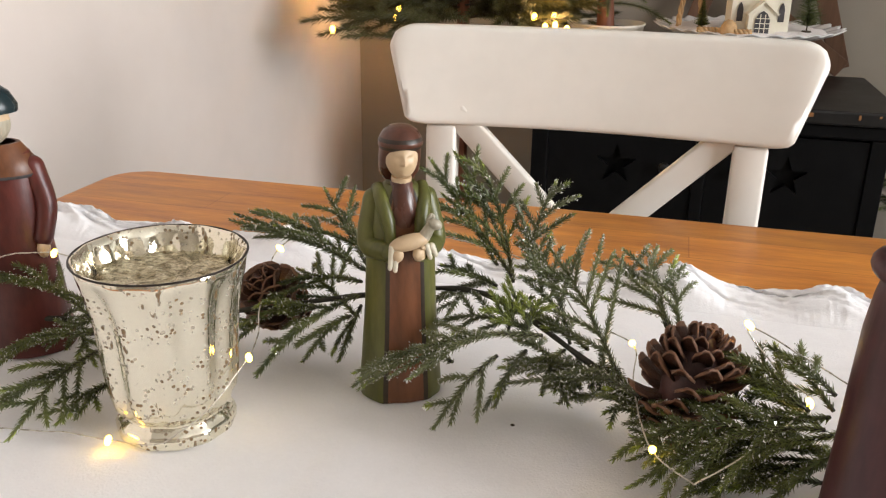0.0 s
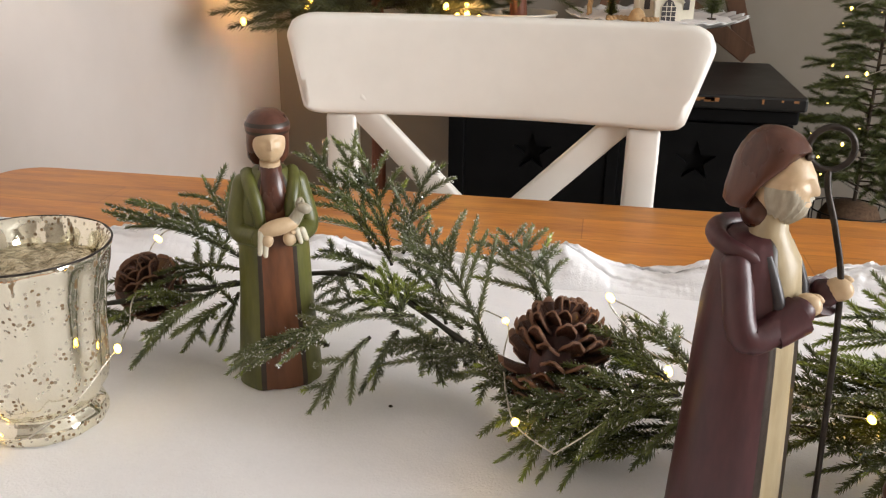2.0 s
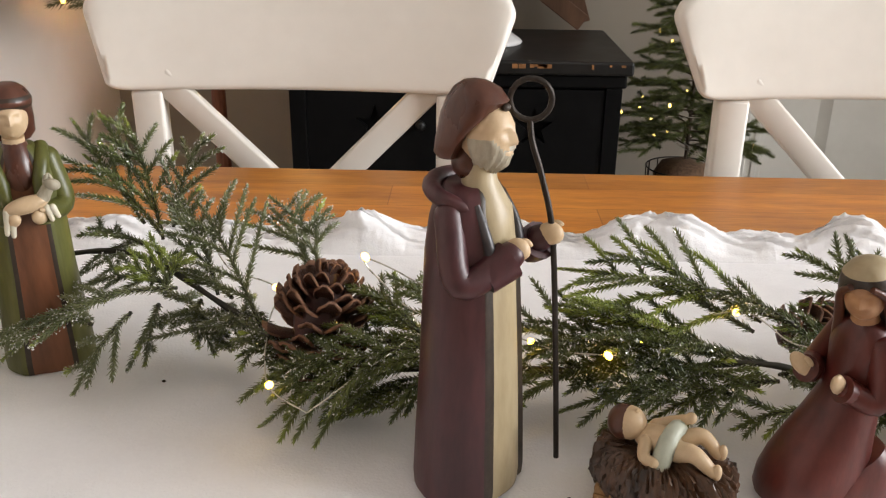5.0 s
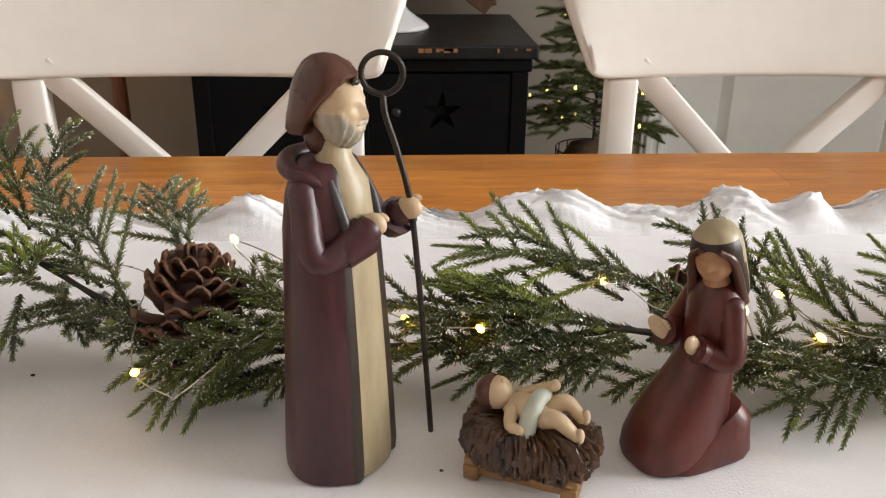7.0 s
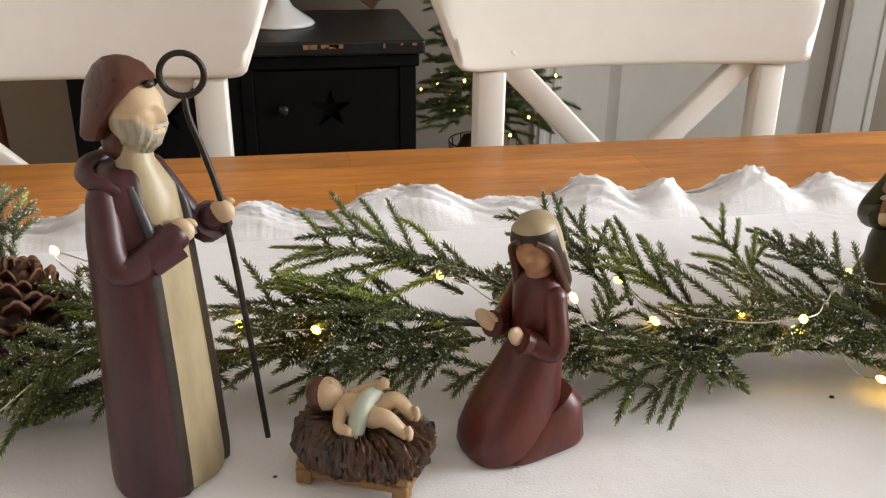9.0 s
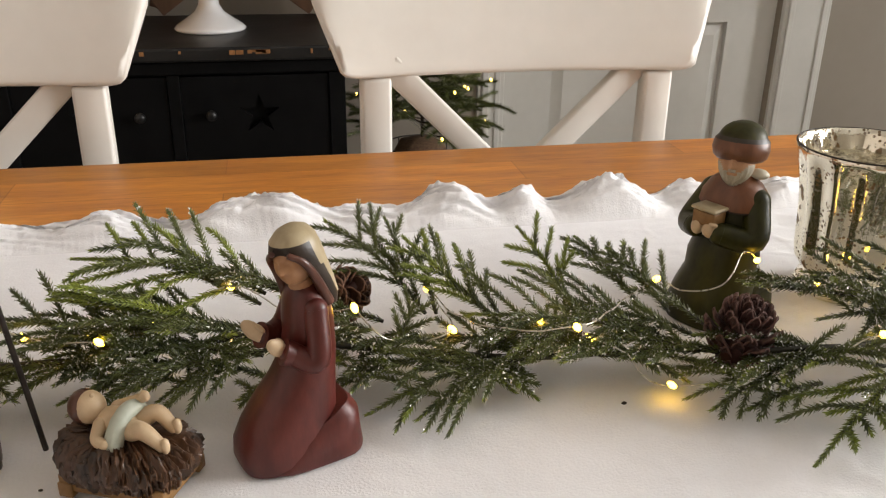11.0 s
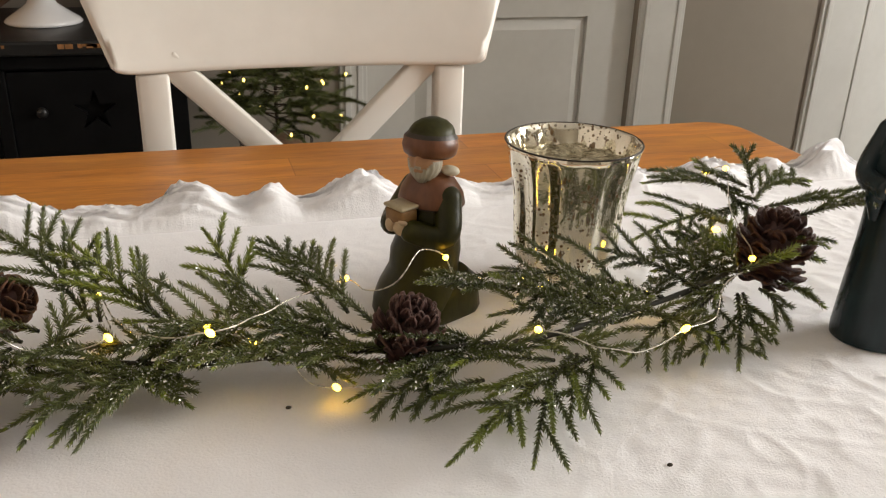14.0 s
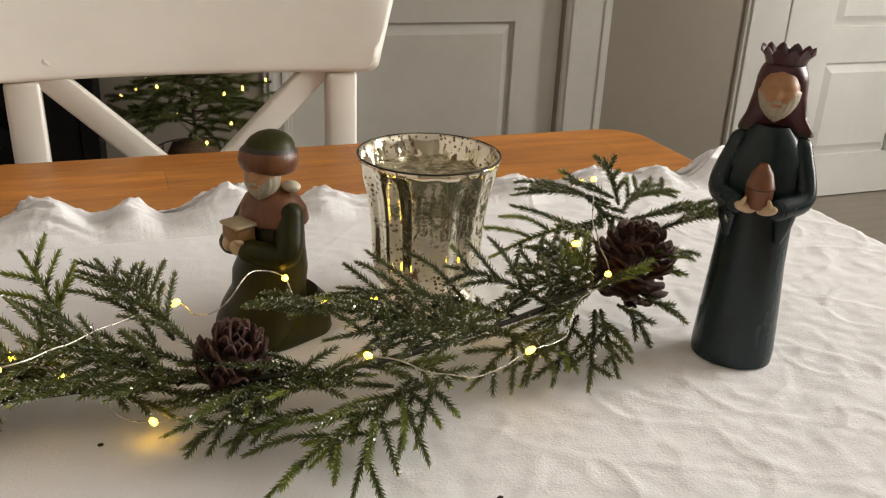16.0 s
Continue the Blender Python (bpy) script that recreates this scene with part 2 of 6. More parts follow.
def box(bm, x0, y0, z0, x1, y1, z1, bevel=0.0, seg=2, mat=0, m=None):
    old = set(bm.faces)
    vs = bmesh.ops.create_cube(bm, size=1)["verts"]
    bmesh.ops.scale(bm, vec=(x1 - x0, y1 - y0, z1 - z0), verts=vs)
    bmesh.ops.translate(bm, vec=((x0 + x1) / 2, (y0 + y1) / 2, (z0 + z1) / 2), verts=vs)
    if m:
        bmesh.ops.transform(bm, matrix=m, verts=vs)
    if bevel:
        es = list({e for v in vs for e in v.link_edges})
        bmesh.ops.bevel(bm, geom=es, offset=bevel, segments=seg, affect="EDGES", profile=0.5)
    for f in bm.faces:
        if f not in old:
            f.material_index = mat
    return bm


def boxed(*a, **k):
    return box(bmesh.new(), *a, **k)


def loft(bm, rings, n=28, mats=None, cap=True):
    """rings: (cx, cy, z, rx, ry[, squareness]); mats(angle, ring) gives the material index; angle 0 is the front (-y), positive to +x."""
    rows = []
    for r in rings:
        cx, cy, z, rx, ry = r[:5]
        p = r[5] if len(r) > 5 else 2.0
        row = []
        for i in range(n):
            a = 2 * math.pi * i / n
            s, c = math.sin(a), -math.cos(a)
            q = (abs(s) ** p + abs(c) ** p) ** (-1 / p)
            row.append(bm.verts.new((cx + rx * s * q, cy + ry * c * q, z)))
        rows.append(row)
    for k in range(len(rows) - 1):
        for i in range(n):
            j = (i + 1) % n
            f = bm.faces.new((rows[k][i], rows[k][j], rows[k + 1][j], rows[k + 1][i]))
            a = (i + 0.5) / n * 2 * math.pi
            a = a - 2 * math.pi if a > math.pi else a
            f.material_index = mats(a, k) if callable(mats) else (mats or 0)
    if cap:
        f0, f1 = bm.faces.new(rows[0][::-1]), bm.faces.new(rows[-1])
        f0.material_index = f1.material_index = 0 if callable(mats) else (mats or 0)
        if callable(mats):
            f1.material_index = mats(3.1, len(rows) - 2)
    return rows


def ball(bm, c, r, mat=0, m=None, seg=16):
    old = set(bm.faces)
    t = Matrix.Translation(c) @ (m or Matrix()) @ Matrix.Diagonal((*r, 1))
    bmesh.ops.create_uvsphere(bm, u_segments=seg, v_segments=max(6, seg * 2 // 3), radius=1, matrix=t)
    for f in bm.faces:
        if f not in old:
            f.material_index = mat


def tube(bm, pts, radii, n=8, mat=0, closed=False, cap=True):
    """A round tube through points; radii: one number or one each."""
    pts = [Vector(p) for p in pts]
    radii = radii if isinstance(radii, (list, tuple)) else [radii] * len(pts)
    rows, side = [], None
    for i, p in enumerate(pts):
        a = pts[i - 1] if i or closed else p
        b = pts[(i + 1) % len(pts)] if i < len(pts) - 1 or closed else p
        d = (b - a).normalized()
        if side is None:
            side = d.orthogonal().normalized()
        side = (side - d * side.dot(d)).normalized()
        up = d.cross(side)
        rows.append([bm.verts.new(p + radii[i] * (side * math.cos(2 * math.pi * k / n) + up * math.sin(2 * math.pi * k / n))) for k in range(n)])
    pairs = [(rows[i], rows[i + 1]) for i in range(len(rows) - 1)] + ([(rows[-1], rows[0])] if closed else [])
    for r0, r1 in pairs:
        for k in range(n):
            bm.faces.new((r0[k], r0[(k + 1) % n], r1[(k + 1) % n], r1[k])).material_index = mat
    if cap and not closed:
        bm.faces.new(rows[0][::-1]).material_index = mat
        bm.faces.new(rows[-1]).material_index = mat
    return bm


def smooth_line(pts, steps=8):
    """Catmull-Rom through the points."""
    P = [Vector(p) for p in pts]
    P = [2 * P[0] - P[1], *P, 2 * P[-1] - P[-2]]
    out = []
    for i in range(1, len(P) - 2):
        a, b, c, d = P[i - 1:i + 3]
        for k in range(steps):
            t = k / steps
            out.append(0.5 * (2 * b + (c - a) * t + (2 * a - 5 * b + 4 * c - d) * t * t + (3 * b - a - 3 * c + d) * t ** 3))
    return out + [P[-2]]


def structure(name, bm, mat, label, category, smooth=False):
    return tagged(put(name, bm, mat, smooth=smooth), label, category, kind="structure")


# ---- the room ----
structure("floor", boxed(LEFT_X - 0.1, FRONT_Y - 0.1, -0.06, WALL_X + 0.1, BACK_Y + 0.1, 0), FLOOR, "greyish beige plank floor under the dining table", "floor")
structure("ceiling", boxed(LEFT_X - 0.1, FRONT_Y - 0.1, TOP_Z, WALL_X + 0.1, BACK_Y + 0.1, TOP_Z + 0.06), CEIL, "plain white painted ceiling", "ceiling")
structure("wall_west", boxed(LEFT_X - 0.1, FRONT_Y - 0.1, 0, LEFT_X, BACK_Y + 0.1, TOP_Z), LIT_WALL, "plain painted wall, colour lightened for the window light", "wall")
structure("wall_south", boxed(LEFT_X, FRONT_Y - 0.1, 0, WALL_X, FRONT_Y, TOP_Z), WALL, "plain warm greige painted wall", "wall")
D1, D2 = (1.085, 1.885), (2.70, 3.46)
bm = bmesh.new()
box(bm, LEFT_X, BACK_Y, 0, D1[0], BACK_Y + 0.1, TOP_Z)
box(bm, D1[1], BACK_Y, 0, D2[0], BACK_Y + 0.1, TOP_Z)
box(bm, D2[1], BACK_Y, 0, WALL_X, BACK_Y + 0.1, TOP_Z)
for d in (D1, D2):
    box(bm, d[0], BACK_Y, 2.05, d[1], BACK_Y + 0.1, TOP_Z)
structure("wall_north", bm, WALL, "greige painted wall with two door openings", "wall")
wy0, wy1, wz0, wz1 = WINDOW_Y - WINDOW_W / 2, WINDOW_Y + WINDOW_W / 2, WINDOW_Z - WINDOW_H / 2, WINDOW_Z + WINDOW_H / 2
bm = bmesh.new()
box(bm, WALL_X, FRONT_Y - 0.1, 0, WALL_X + 0.1, wy0, TOP_Z)
box(bm, WALL_X, wy1, 0, WALL_X + 0.1, BACK_Y + 0.1, TOP_Z)
box(bm, WALL_X, wy0, 0, WALL_X + 0.1, wy1, wz0)
box(bm, WALL_X, wy0, wz1, WALL_X + 0.1, wy1, TOP_Z)
# Added out of view: blocks window light from door_1 and the wall beside it.
structure("light_blocker", boxed(2.45, 1.50, 0.001, 3.30, 1.60, TOP_Z - 0.002), WALL, "unseen panel added to keep window light off the doors", "wall")
structure("wall_east", bm, WALL, "plain greige painted wall with a wide window", "wall")


def panel_door(name, x0, x1, label, rails, stile, left=0.075, right=0.075):
    """A white panelled door in its casing, with the panels sunk into the leaf."""
    d = thing(name, pose(x0, BACK_Y, 0), label, "door", kind="structure")
    w = x1 - x0
    b = bmesh.new()
    box(b, 0.0, 0.045, 0.005, w, 0.07, 2.045)
    for a, c in ((0.0, stile), (w - stile, w)):
        box(b, a, 0.028, 0.005, c, 0.045, 2.045)
    for z0, z1 in rails:
        box(b, stile, 0.028, z0, w - stile, 0.045, z1)
    part("leaf", b, TRIM, d, smooth=False)
    for (_, z0), (z1, _) in zip(rails, rails[1:]):
        a, c = stile, w - stile
        b = bmesh.new()
        vs = [b.verts.new(p) for p in ((a + 0.002, 0.0445, z0 + 0.002), (c - 0.002, 0.0445, z0 + 0.002), (c - 0.002, 0.0445, z1 - 0.002), (a + 0.002, 0.0445, z1 - 0.002))]
        ws = [b.verts.new(p) for p in ((a + 0.035, 0.030, z0 + 0.035), (c - 0.035, 0.030, z0 + 0.035), (c - 0.035, 0.030, z1 - 0.035), (a + 0.035, 0.030, z1 - 0.035))]
        for i in range(4):
            b.faces.new((vs[i], vs[(i + 1) % 4], ws[(i + 1) % 4], ws[i]))
        b.faces.new(ws)
        part("panel", b, TRIM, d, smooth=False)
    for a, c in ((-left, 0.0), (w, w + right)):
        b = bmesh.new()
        box(b, a, -0.014, 0, c, 0.002, 2.11, 0.003)
        box(b, a + 0.012, -0.022, 0, a + 0.03, -0.013, 2.11, 0.003)
        box(b, c - 0.028, -0.019, 0, c - 0.012, -0.013, 2.11, 0.003)
        part("casing", b, TRIM, d, smooth=False)
    part("head_casing", boxed(0, -0.0135, 2.046, w, 0.002, 2.11, 0.003), TRIM, d, smooth=False)
    return d


panel_door("door_1", D1[0], D1[1], "closed white painted panel door in moulded casing", ((0.005, 0.16), (0.640, 0.76), (1.93, 2.045)), 0.145, 0.075, 0.145)
panel_door("door_2", D2[0], D2[1], "closed white painted panel door in moulded casing", ((0.005, 0.16), (0.487, 0.608), (1.93, 2.045)), 0.20, 0.19, 0.075)
structure("baseboard", boxed(D1[1] + 0.147, BACK_Y - 0.014, 0, D2[0] - 0.192, BACK_Y - 0.001, 0.1, 0.003), TRIM, "white painted baseboard along the wall", "baseboard")
win = thing("window_1", pose(WALL_X, WINDOW_Y, WINDOW_Z), "wide window with white painted frame and daylight behind", "window", kind="structure")
for y0, y1, z0, z1 in ((-WINDOW_W / 2, -WINDOW_W / 2 + 0.05, -WINDOW_H / 2, WINDOW_H / 2), (WINDOW_W / 2 - 0.05, WINDOW_W / 2, -WINDOW_H / 2, WINDOW_H / 2),
                       (-0.03, 0.03, -WINDOW_H / 2 + 0.05, WINDOW_H / 2 - 0.05), (-WINDOW_W / 2 + 0.05, WINDOW_W / 2 - 0.05, -WINDOW_H / 2, -WINDOW_H / 2 + 0.05),
                       (-WINDOW_W / 2 + 0.05, WINDOW_W / 2 - 0.05, WINDOW_H / 2 - 0.05, WINDOW_H / 2)):
    part("window_frame", boxed(0.02, y0, z0, 0.07, y1, z1, 0.003), TRIM, win, smooth=False)

# ---- the table ----
TABLE = dict(x0=-0.385, x1=1.225, y0=0.42, y1=1.30, top=0.748)
table = thing("dining_table", pose(0.42, 0.86, 0), "honey-coloured wooden dining table with rounded corners", "table")


def rounded_slab(x0, y0, x1, y1, z0, z1, r, edge):
    b = bmesh.new()
    box(b, x0, y0, z0, x1, y1, z1)
    up = [e for e in b.edges if abs(e.verts[0].co.z - e.verts[1].co.z) > 1e-4]
    bmesh.ops.bevel(b, geom=up, offset=r, segments=6, affect="EDGES", profile=0.5)
    flat = [e for e in b.edges if abs(e.verts[0].co.z - e.verts[1].co.z) < 1e-5 and len(e.link_faces) == 2 and abs(e.link_faces[0].normal.z - e.link_faces[1].normal.z) > 0.5]
    b.normal_update()
    bmesh.ops.bevel(b, geom=flat, offset=edge, segments=3, affect="EDGES", profile=0.5)
    return b


top = part("tabletop", rounded_slab(-0.805, -0.44, 0.805, 0.44, 0.72, 0.748, 0.045, 0.008), OAK, table, smooth=False)
for sx in (-1, 1):
    for sy in (-1, 1):
        part("leg", boxed(sx * 0.70 - 0.035, sy * 0.35 - 0.035, 0, sx * 0.70 + 0.035, sy * 0.35 + 0.035, 0.64, 0.006), CHAIR, table, smooth=False)
for sy in (-1, 1):
    part("apron", boxed(-0.72, sy * 0.36 - 0.012, 0.641, 0.72, sy * 0.36 + 0.012, 0.719), CHAIR, table, smooth=False)
for sx in (-1, 1):
    part("apron", boxed(sx * 0.72 - 0.012, -0.347, 0.641, sx * 0.72 + 0.012, 0.347, 0.719), CHAIR, table, smooth=False)


# ---- the runner ----
def cloth_height(x, y):
    """Soft dents, sharp creases and fine crumples of the linen; calmer towards the middle."""
    right = min(1.0, max(0.0, (x - 0.62) / 0.3))
    h = 0.0013 * (noise.noise(Vector((x * 5.5, y * 9, 0.3))) + 0.5) + 0.0007 * abs(noise.noise(Vector((x * 16 + 4, y * 22, 1.7))))
    ridge = 1 - abs(noise.noise(Vector((x * 7 + y * 6, y * 10 - x * 4, 2.2))))
    h += (0.12 + 0.88 * right) * 0.0009 * max(0.0, ridge) ** 60
    ridge = 1 - abs(noise.noise(Vector((x * 5 - y * 12 + 3, y * 6 + x * 10, 9.1))))
    h += (0.10 + 0.90 * right) * 0.0010 * max(0.0, ridge) ** 60
    fine = 1 - abs(noise.noise(Vector((x * 24 + y * 13, y * 26 - x * 11, 7.7))))
    h += (0.22 + 0.78 * right) * 0.0007 * max(0.0, fine) ** 9
    fine = abs(noise.noise(Vector((x * 48 + y * 12, y * 62, 3.3)))) + 0.5 * abs(noise.noise(Vector((x * 105, y * 120, 2.5))))
    h += (0.35 + 0.65 * right) * 0.0013 * fine
    return 0.7495 + max(0.0, h)


def make_runner():
    b = bmesh.new()
    X0, X1, DROP = -0.392, 1.232, 0.16
    cols = []
    length = X1 - X0
    n = 860
    for i in range(n + 1):
        cols.append(-DROP + (length + 2 * DROP) * i / n)
    ys = [0.60 + 0.47 * j / 210 for j in range(211)]
    grid = []
    for u in cols:
        row = []
        for y in ys:
            if u < 0:
                r = min(-u, 0.012)
                x, z = X0 - 0.004 * (r / 0.012) + 0.004 * noise.noise(Vector((y * 12, u * 4, 8))) * min(1, -u * 12), cloth_height(X0, y) + u
            elif u > length:
                x, z = X1 + 0.004 + 0.006 * noise.noise(Vector((y * 12, u * 4, 3))) * min(1, (u - length) * 12), cloth_height(X1, y) - (u - length)
            else:
                x, z = X0 + u, cloth_height(X0 + u, y)
            row.append(b.verts.new((x, y, z)))
        grid.append(row)
    for i in range(n):
        for j in range(210):
            b.faces.new((grid[i][j], grid[i + 1][j], grid[i + 1][j + 1], grid[i][j + 1]))
    return b, X0, X1


PUFFS = ((-0.31, 0.013, 0.04), (-0.20, 0.008, 0.03), (-0.09, 0.014, 0.035), (0.03, 0.010, 0.03), (0.115, 0.007, 0.02), (0.225, 0.017, 0.028), (0.335, 0.009, 0.03), (0.425, 0.012, 0.022), (0.470, 0.019, 0.030), (0.535, 0.006, 0.02),
         (0.600, 0.018, 0.030), (0.662, 0.014, 0.018), (0.737, 0.022, 0.032), (0.815, 0.008, 0.022), (0.900, 0.011, 0.03), (0.985, 0.008, 0.025), (1.07, 0.010, 0.03), (1.135, 0.008, 0.015), (1.195, 0.020, 0.022))


def make_ruffle(x0, x1, y, depth):
    """A soft frill, gathered at the seam, that puffs up in uneven waves along the runner's edge."""
    b = bmesh.new()
    n, m = 1500, 22
    rows = []
    for i in range(n + 1):
        x = x0 + (x1 - x0) * i / n
        wave = noise.noise(Vector((x * 19.0, 2.0, 4.0)))
        lift = sum(h * math.exp(-((x - c) / w) ** 2) for c, h, w in PUFFS) + 0.003 * max(0, wave)
        row = []
        for j in range(m + 1):
            v = j / m
            bell = math.sin(math.pi * min(1.0, 0.5 * v ** 0.8 + 0.30 * v))
            # long folds that fan out from the seam, shorter creases across them, gathers at the seam
            slant = x + 0.012 * v * noise.noise(Vector((x * 15, 0.0, 31.0)))
            long_fold = 0.55 - 1.7 * abs(noise.noise(Vector((slant * 21, v * 2.2, 6.0)))) + 0.6 * noise.noise(Vector((slant * 30, v * 1.0, 16.0)))
            short_fold = 1 - 2.2 * abs(noise.noise(Vector((slant * 33 + 5 * v, v * 3.6, 12.0))))
            gather = 1 - 2.4 * abs(noise.noise(Vector((x * 190, v * 1.0, 15.0))))
            zz = cloth_height(min(max(x, x0), x1), y) * (1 - v) + 0.7510 * v
            zz += 1.05 * lift * bell + (0.0035 + 0.30 * lift) * long_fold * v * (1.2 - 0.7 * v) + (0.0052 + 0.26 * lift) * short_fold * v * (1.3 - 0.6 * v) + (0.0012 + 0.10 * lift) * (1 - 2.2 * abs(noise.noise(Vector((slant * 78 - 4 * v, v * 4.5, 41.0))))) * v
            zz += 0.0004 * gather * min(1.0, 8 * v) * (1 - v) ** 1.5 + 0.0016 * abs(noise.noise(Vector((x * 130, v * 6.0, 21.0)))) * v + 0.0012 * min(1.0, 5 * v)
            crease = max(0.0, 1 - 5 * abs(noise.noise(Vector((slant * 24 + 3 * v, v * 2.6, 51.0))))) + max(0.0, 1 - 5 * abs(noise.noise(Vector((slant * 30 - 7 * v, v * 3.4, 61.0)))))
            zz += (0.0016 + 0.13 * lift) * crease * v * (1.25 - 0.75 * v)
            yy = y + depth * v * (0.92 + 0.25 * wave) - 0.4 * lift * v * v + 0.010 * v * noise.noise(Vector((x * 30, v * 2.0, 9.0))) - 0.008 * short_fold * v
            xx = x + 0.011 * v * noise.noise(Vector((x * 24, v * 2, 1.0)))
            row.append(b.verts.new((xx, yy, max(0.7497, zz))))
        rows.append(row)
    for i in range(n):
        for j in range(m):
            b.faces.new((rows[i][j], rows[i + 1][j], rows[i + 1][j + 1], rows[i][j + 1]))
    return b


rb, RX0, RX1 = make_runner()
runner = tagged(put("table_runner", rb, LINEN), "creased white linen runner with ruffled edges on the table", "table runner")
part("ruffle", make_ruffle(RX0, RX1, 1.0685, 0.053), LINEN, runner, "gathered white frill")


# ---- chairs ----
def make_chair():
    c = thing("dining_chair", pose(0, 0, 0), "white painted wooden dining chair with curved top rail", "chair", "chairs at the table")
    b = bmesh.new()
    n, w0, w1, z0, z1, th = 72, 0.196, 0.222, 0.812, 0.912, 0.022
    # the outline of the rail, wider at the top with rounded corners
    front, back = [], []
    cols = []
    for i in range(n + 1):
        u = -1 + 2 * i / n
        col = []
        for j in range(9):
            v = j / 8
            w = w0 + (w1 - w0) * v
            x = u * w
            z = z0 + (z1 - z0) * v
            edge = max(0.0, (abs(u) - 0.87) / 0.13)
            zt = z1 - 0.022 * (1 - math.sqrt(max(0, 1 - edge ** 2)))
            zb = z0 + 0.008 * (1 - math.sqrt(max(0, 1 - edge ** 2)))
            z = zb + (zt - zb) * v
            y = 0.020 * (1 - u * u) + 0.03 * v
            col.append((x, y, z))
        cols.append(col)
    F = [[b.verts.new(p) for p in col] for col in cols]
    B = [[b.verts.new((p[0], p[1] + th, p[2])) for p in col] for col in cols]
    for i in range(n):
        for j in range(8):
            b.faces.new((F[i][j], F[i + 1][j], F[i + 1][j + 1], F[i][j + 1]))
            b.faces.new((B[i][j], B[i][j + 1], B[i + 1][j + 1], B[i + 1][j]))
        b.faces.new((F[i][0], B[i][0], B[i + 1][0], F[i + 1][0]))
        b.faces.new((F[i][8], F[i + 1][8], B[i + 1][8], B[i][8]))
    for i, s in ((0, 1), (n, -1)):
        for j in range(8):
            q = (F[i][j], F[i][j + 1], B[i][j + 1], B[i][j])
            b.faces.new(q if s > 0 else q[::-1])
    bmesh.ops.recalc_face_normals(b, faces=b.faces)
    es = [e for e in b.edges if len(e.link_faces) == 2 and e.calc_face_angle(0) > 0.7]
    bmesh.ops.bevel(b, geom=es, offset=0.006, segments=3, affect="EDGES", profile=0.5)
    part("top_rail", b, CHAIR, c)
    for s in (-1, 1):
        b = bmesh.new()
        box(b, s * 0.158 - 0.0165, 0.012, 0.40, s * 0.158 + 0.0165, 0.034, 0.8115, 0.004)
        box(b, s * 0.158 - 0.0165, 0.012, 0.0, s * 0.158 + 0.0165, 0.040, 0.399, 0.004)
        part("back_leg", b, CHAIR, c)
        part("front_leg", boxed(s * 0.18 - 0.019, -0.40, 0, s * 0.18 + 0.019, -0.362, 0.42, 0.004), CHAIR, c)
        ang = radians(45) * s
        m = Matrix.Translation((0, 0.026 + 0.004 * s, 0.680)) @ Matrix.Rotation(-ang, 4, "Y")
        part("cross_brace", boxed(-0.205, -0.0075 - 0.001 * s, -0.0135, 0.205, 0.0075, 0.0135, 0.003, m=m), CHAIR, c)
    part("lower_rail", boxed(-0.1405, 0.013, 0.50, 0.1405, 0.032, 0.535, 0.003), CHAIR, c)
    part("seat", boxed(-0.205, -0.41, 0.4205, 0.205, 0.010, 0.445, 0.008), CHAIR, c)
    return c


chair = make_chair()
chair.matrix_world = pose(0.131, 1.335, 0)
copy_thing(chair, pose(0.733, 1.335, 0))


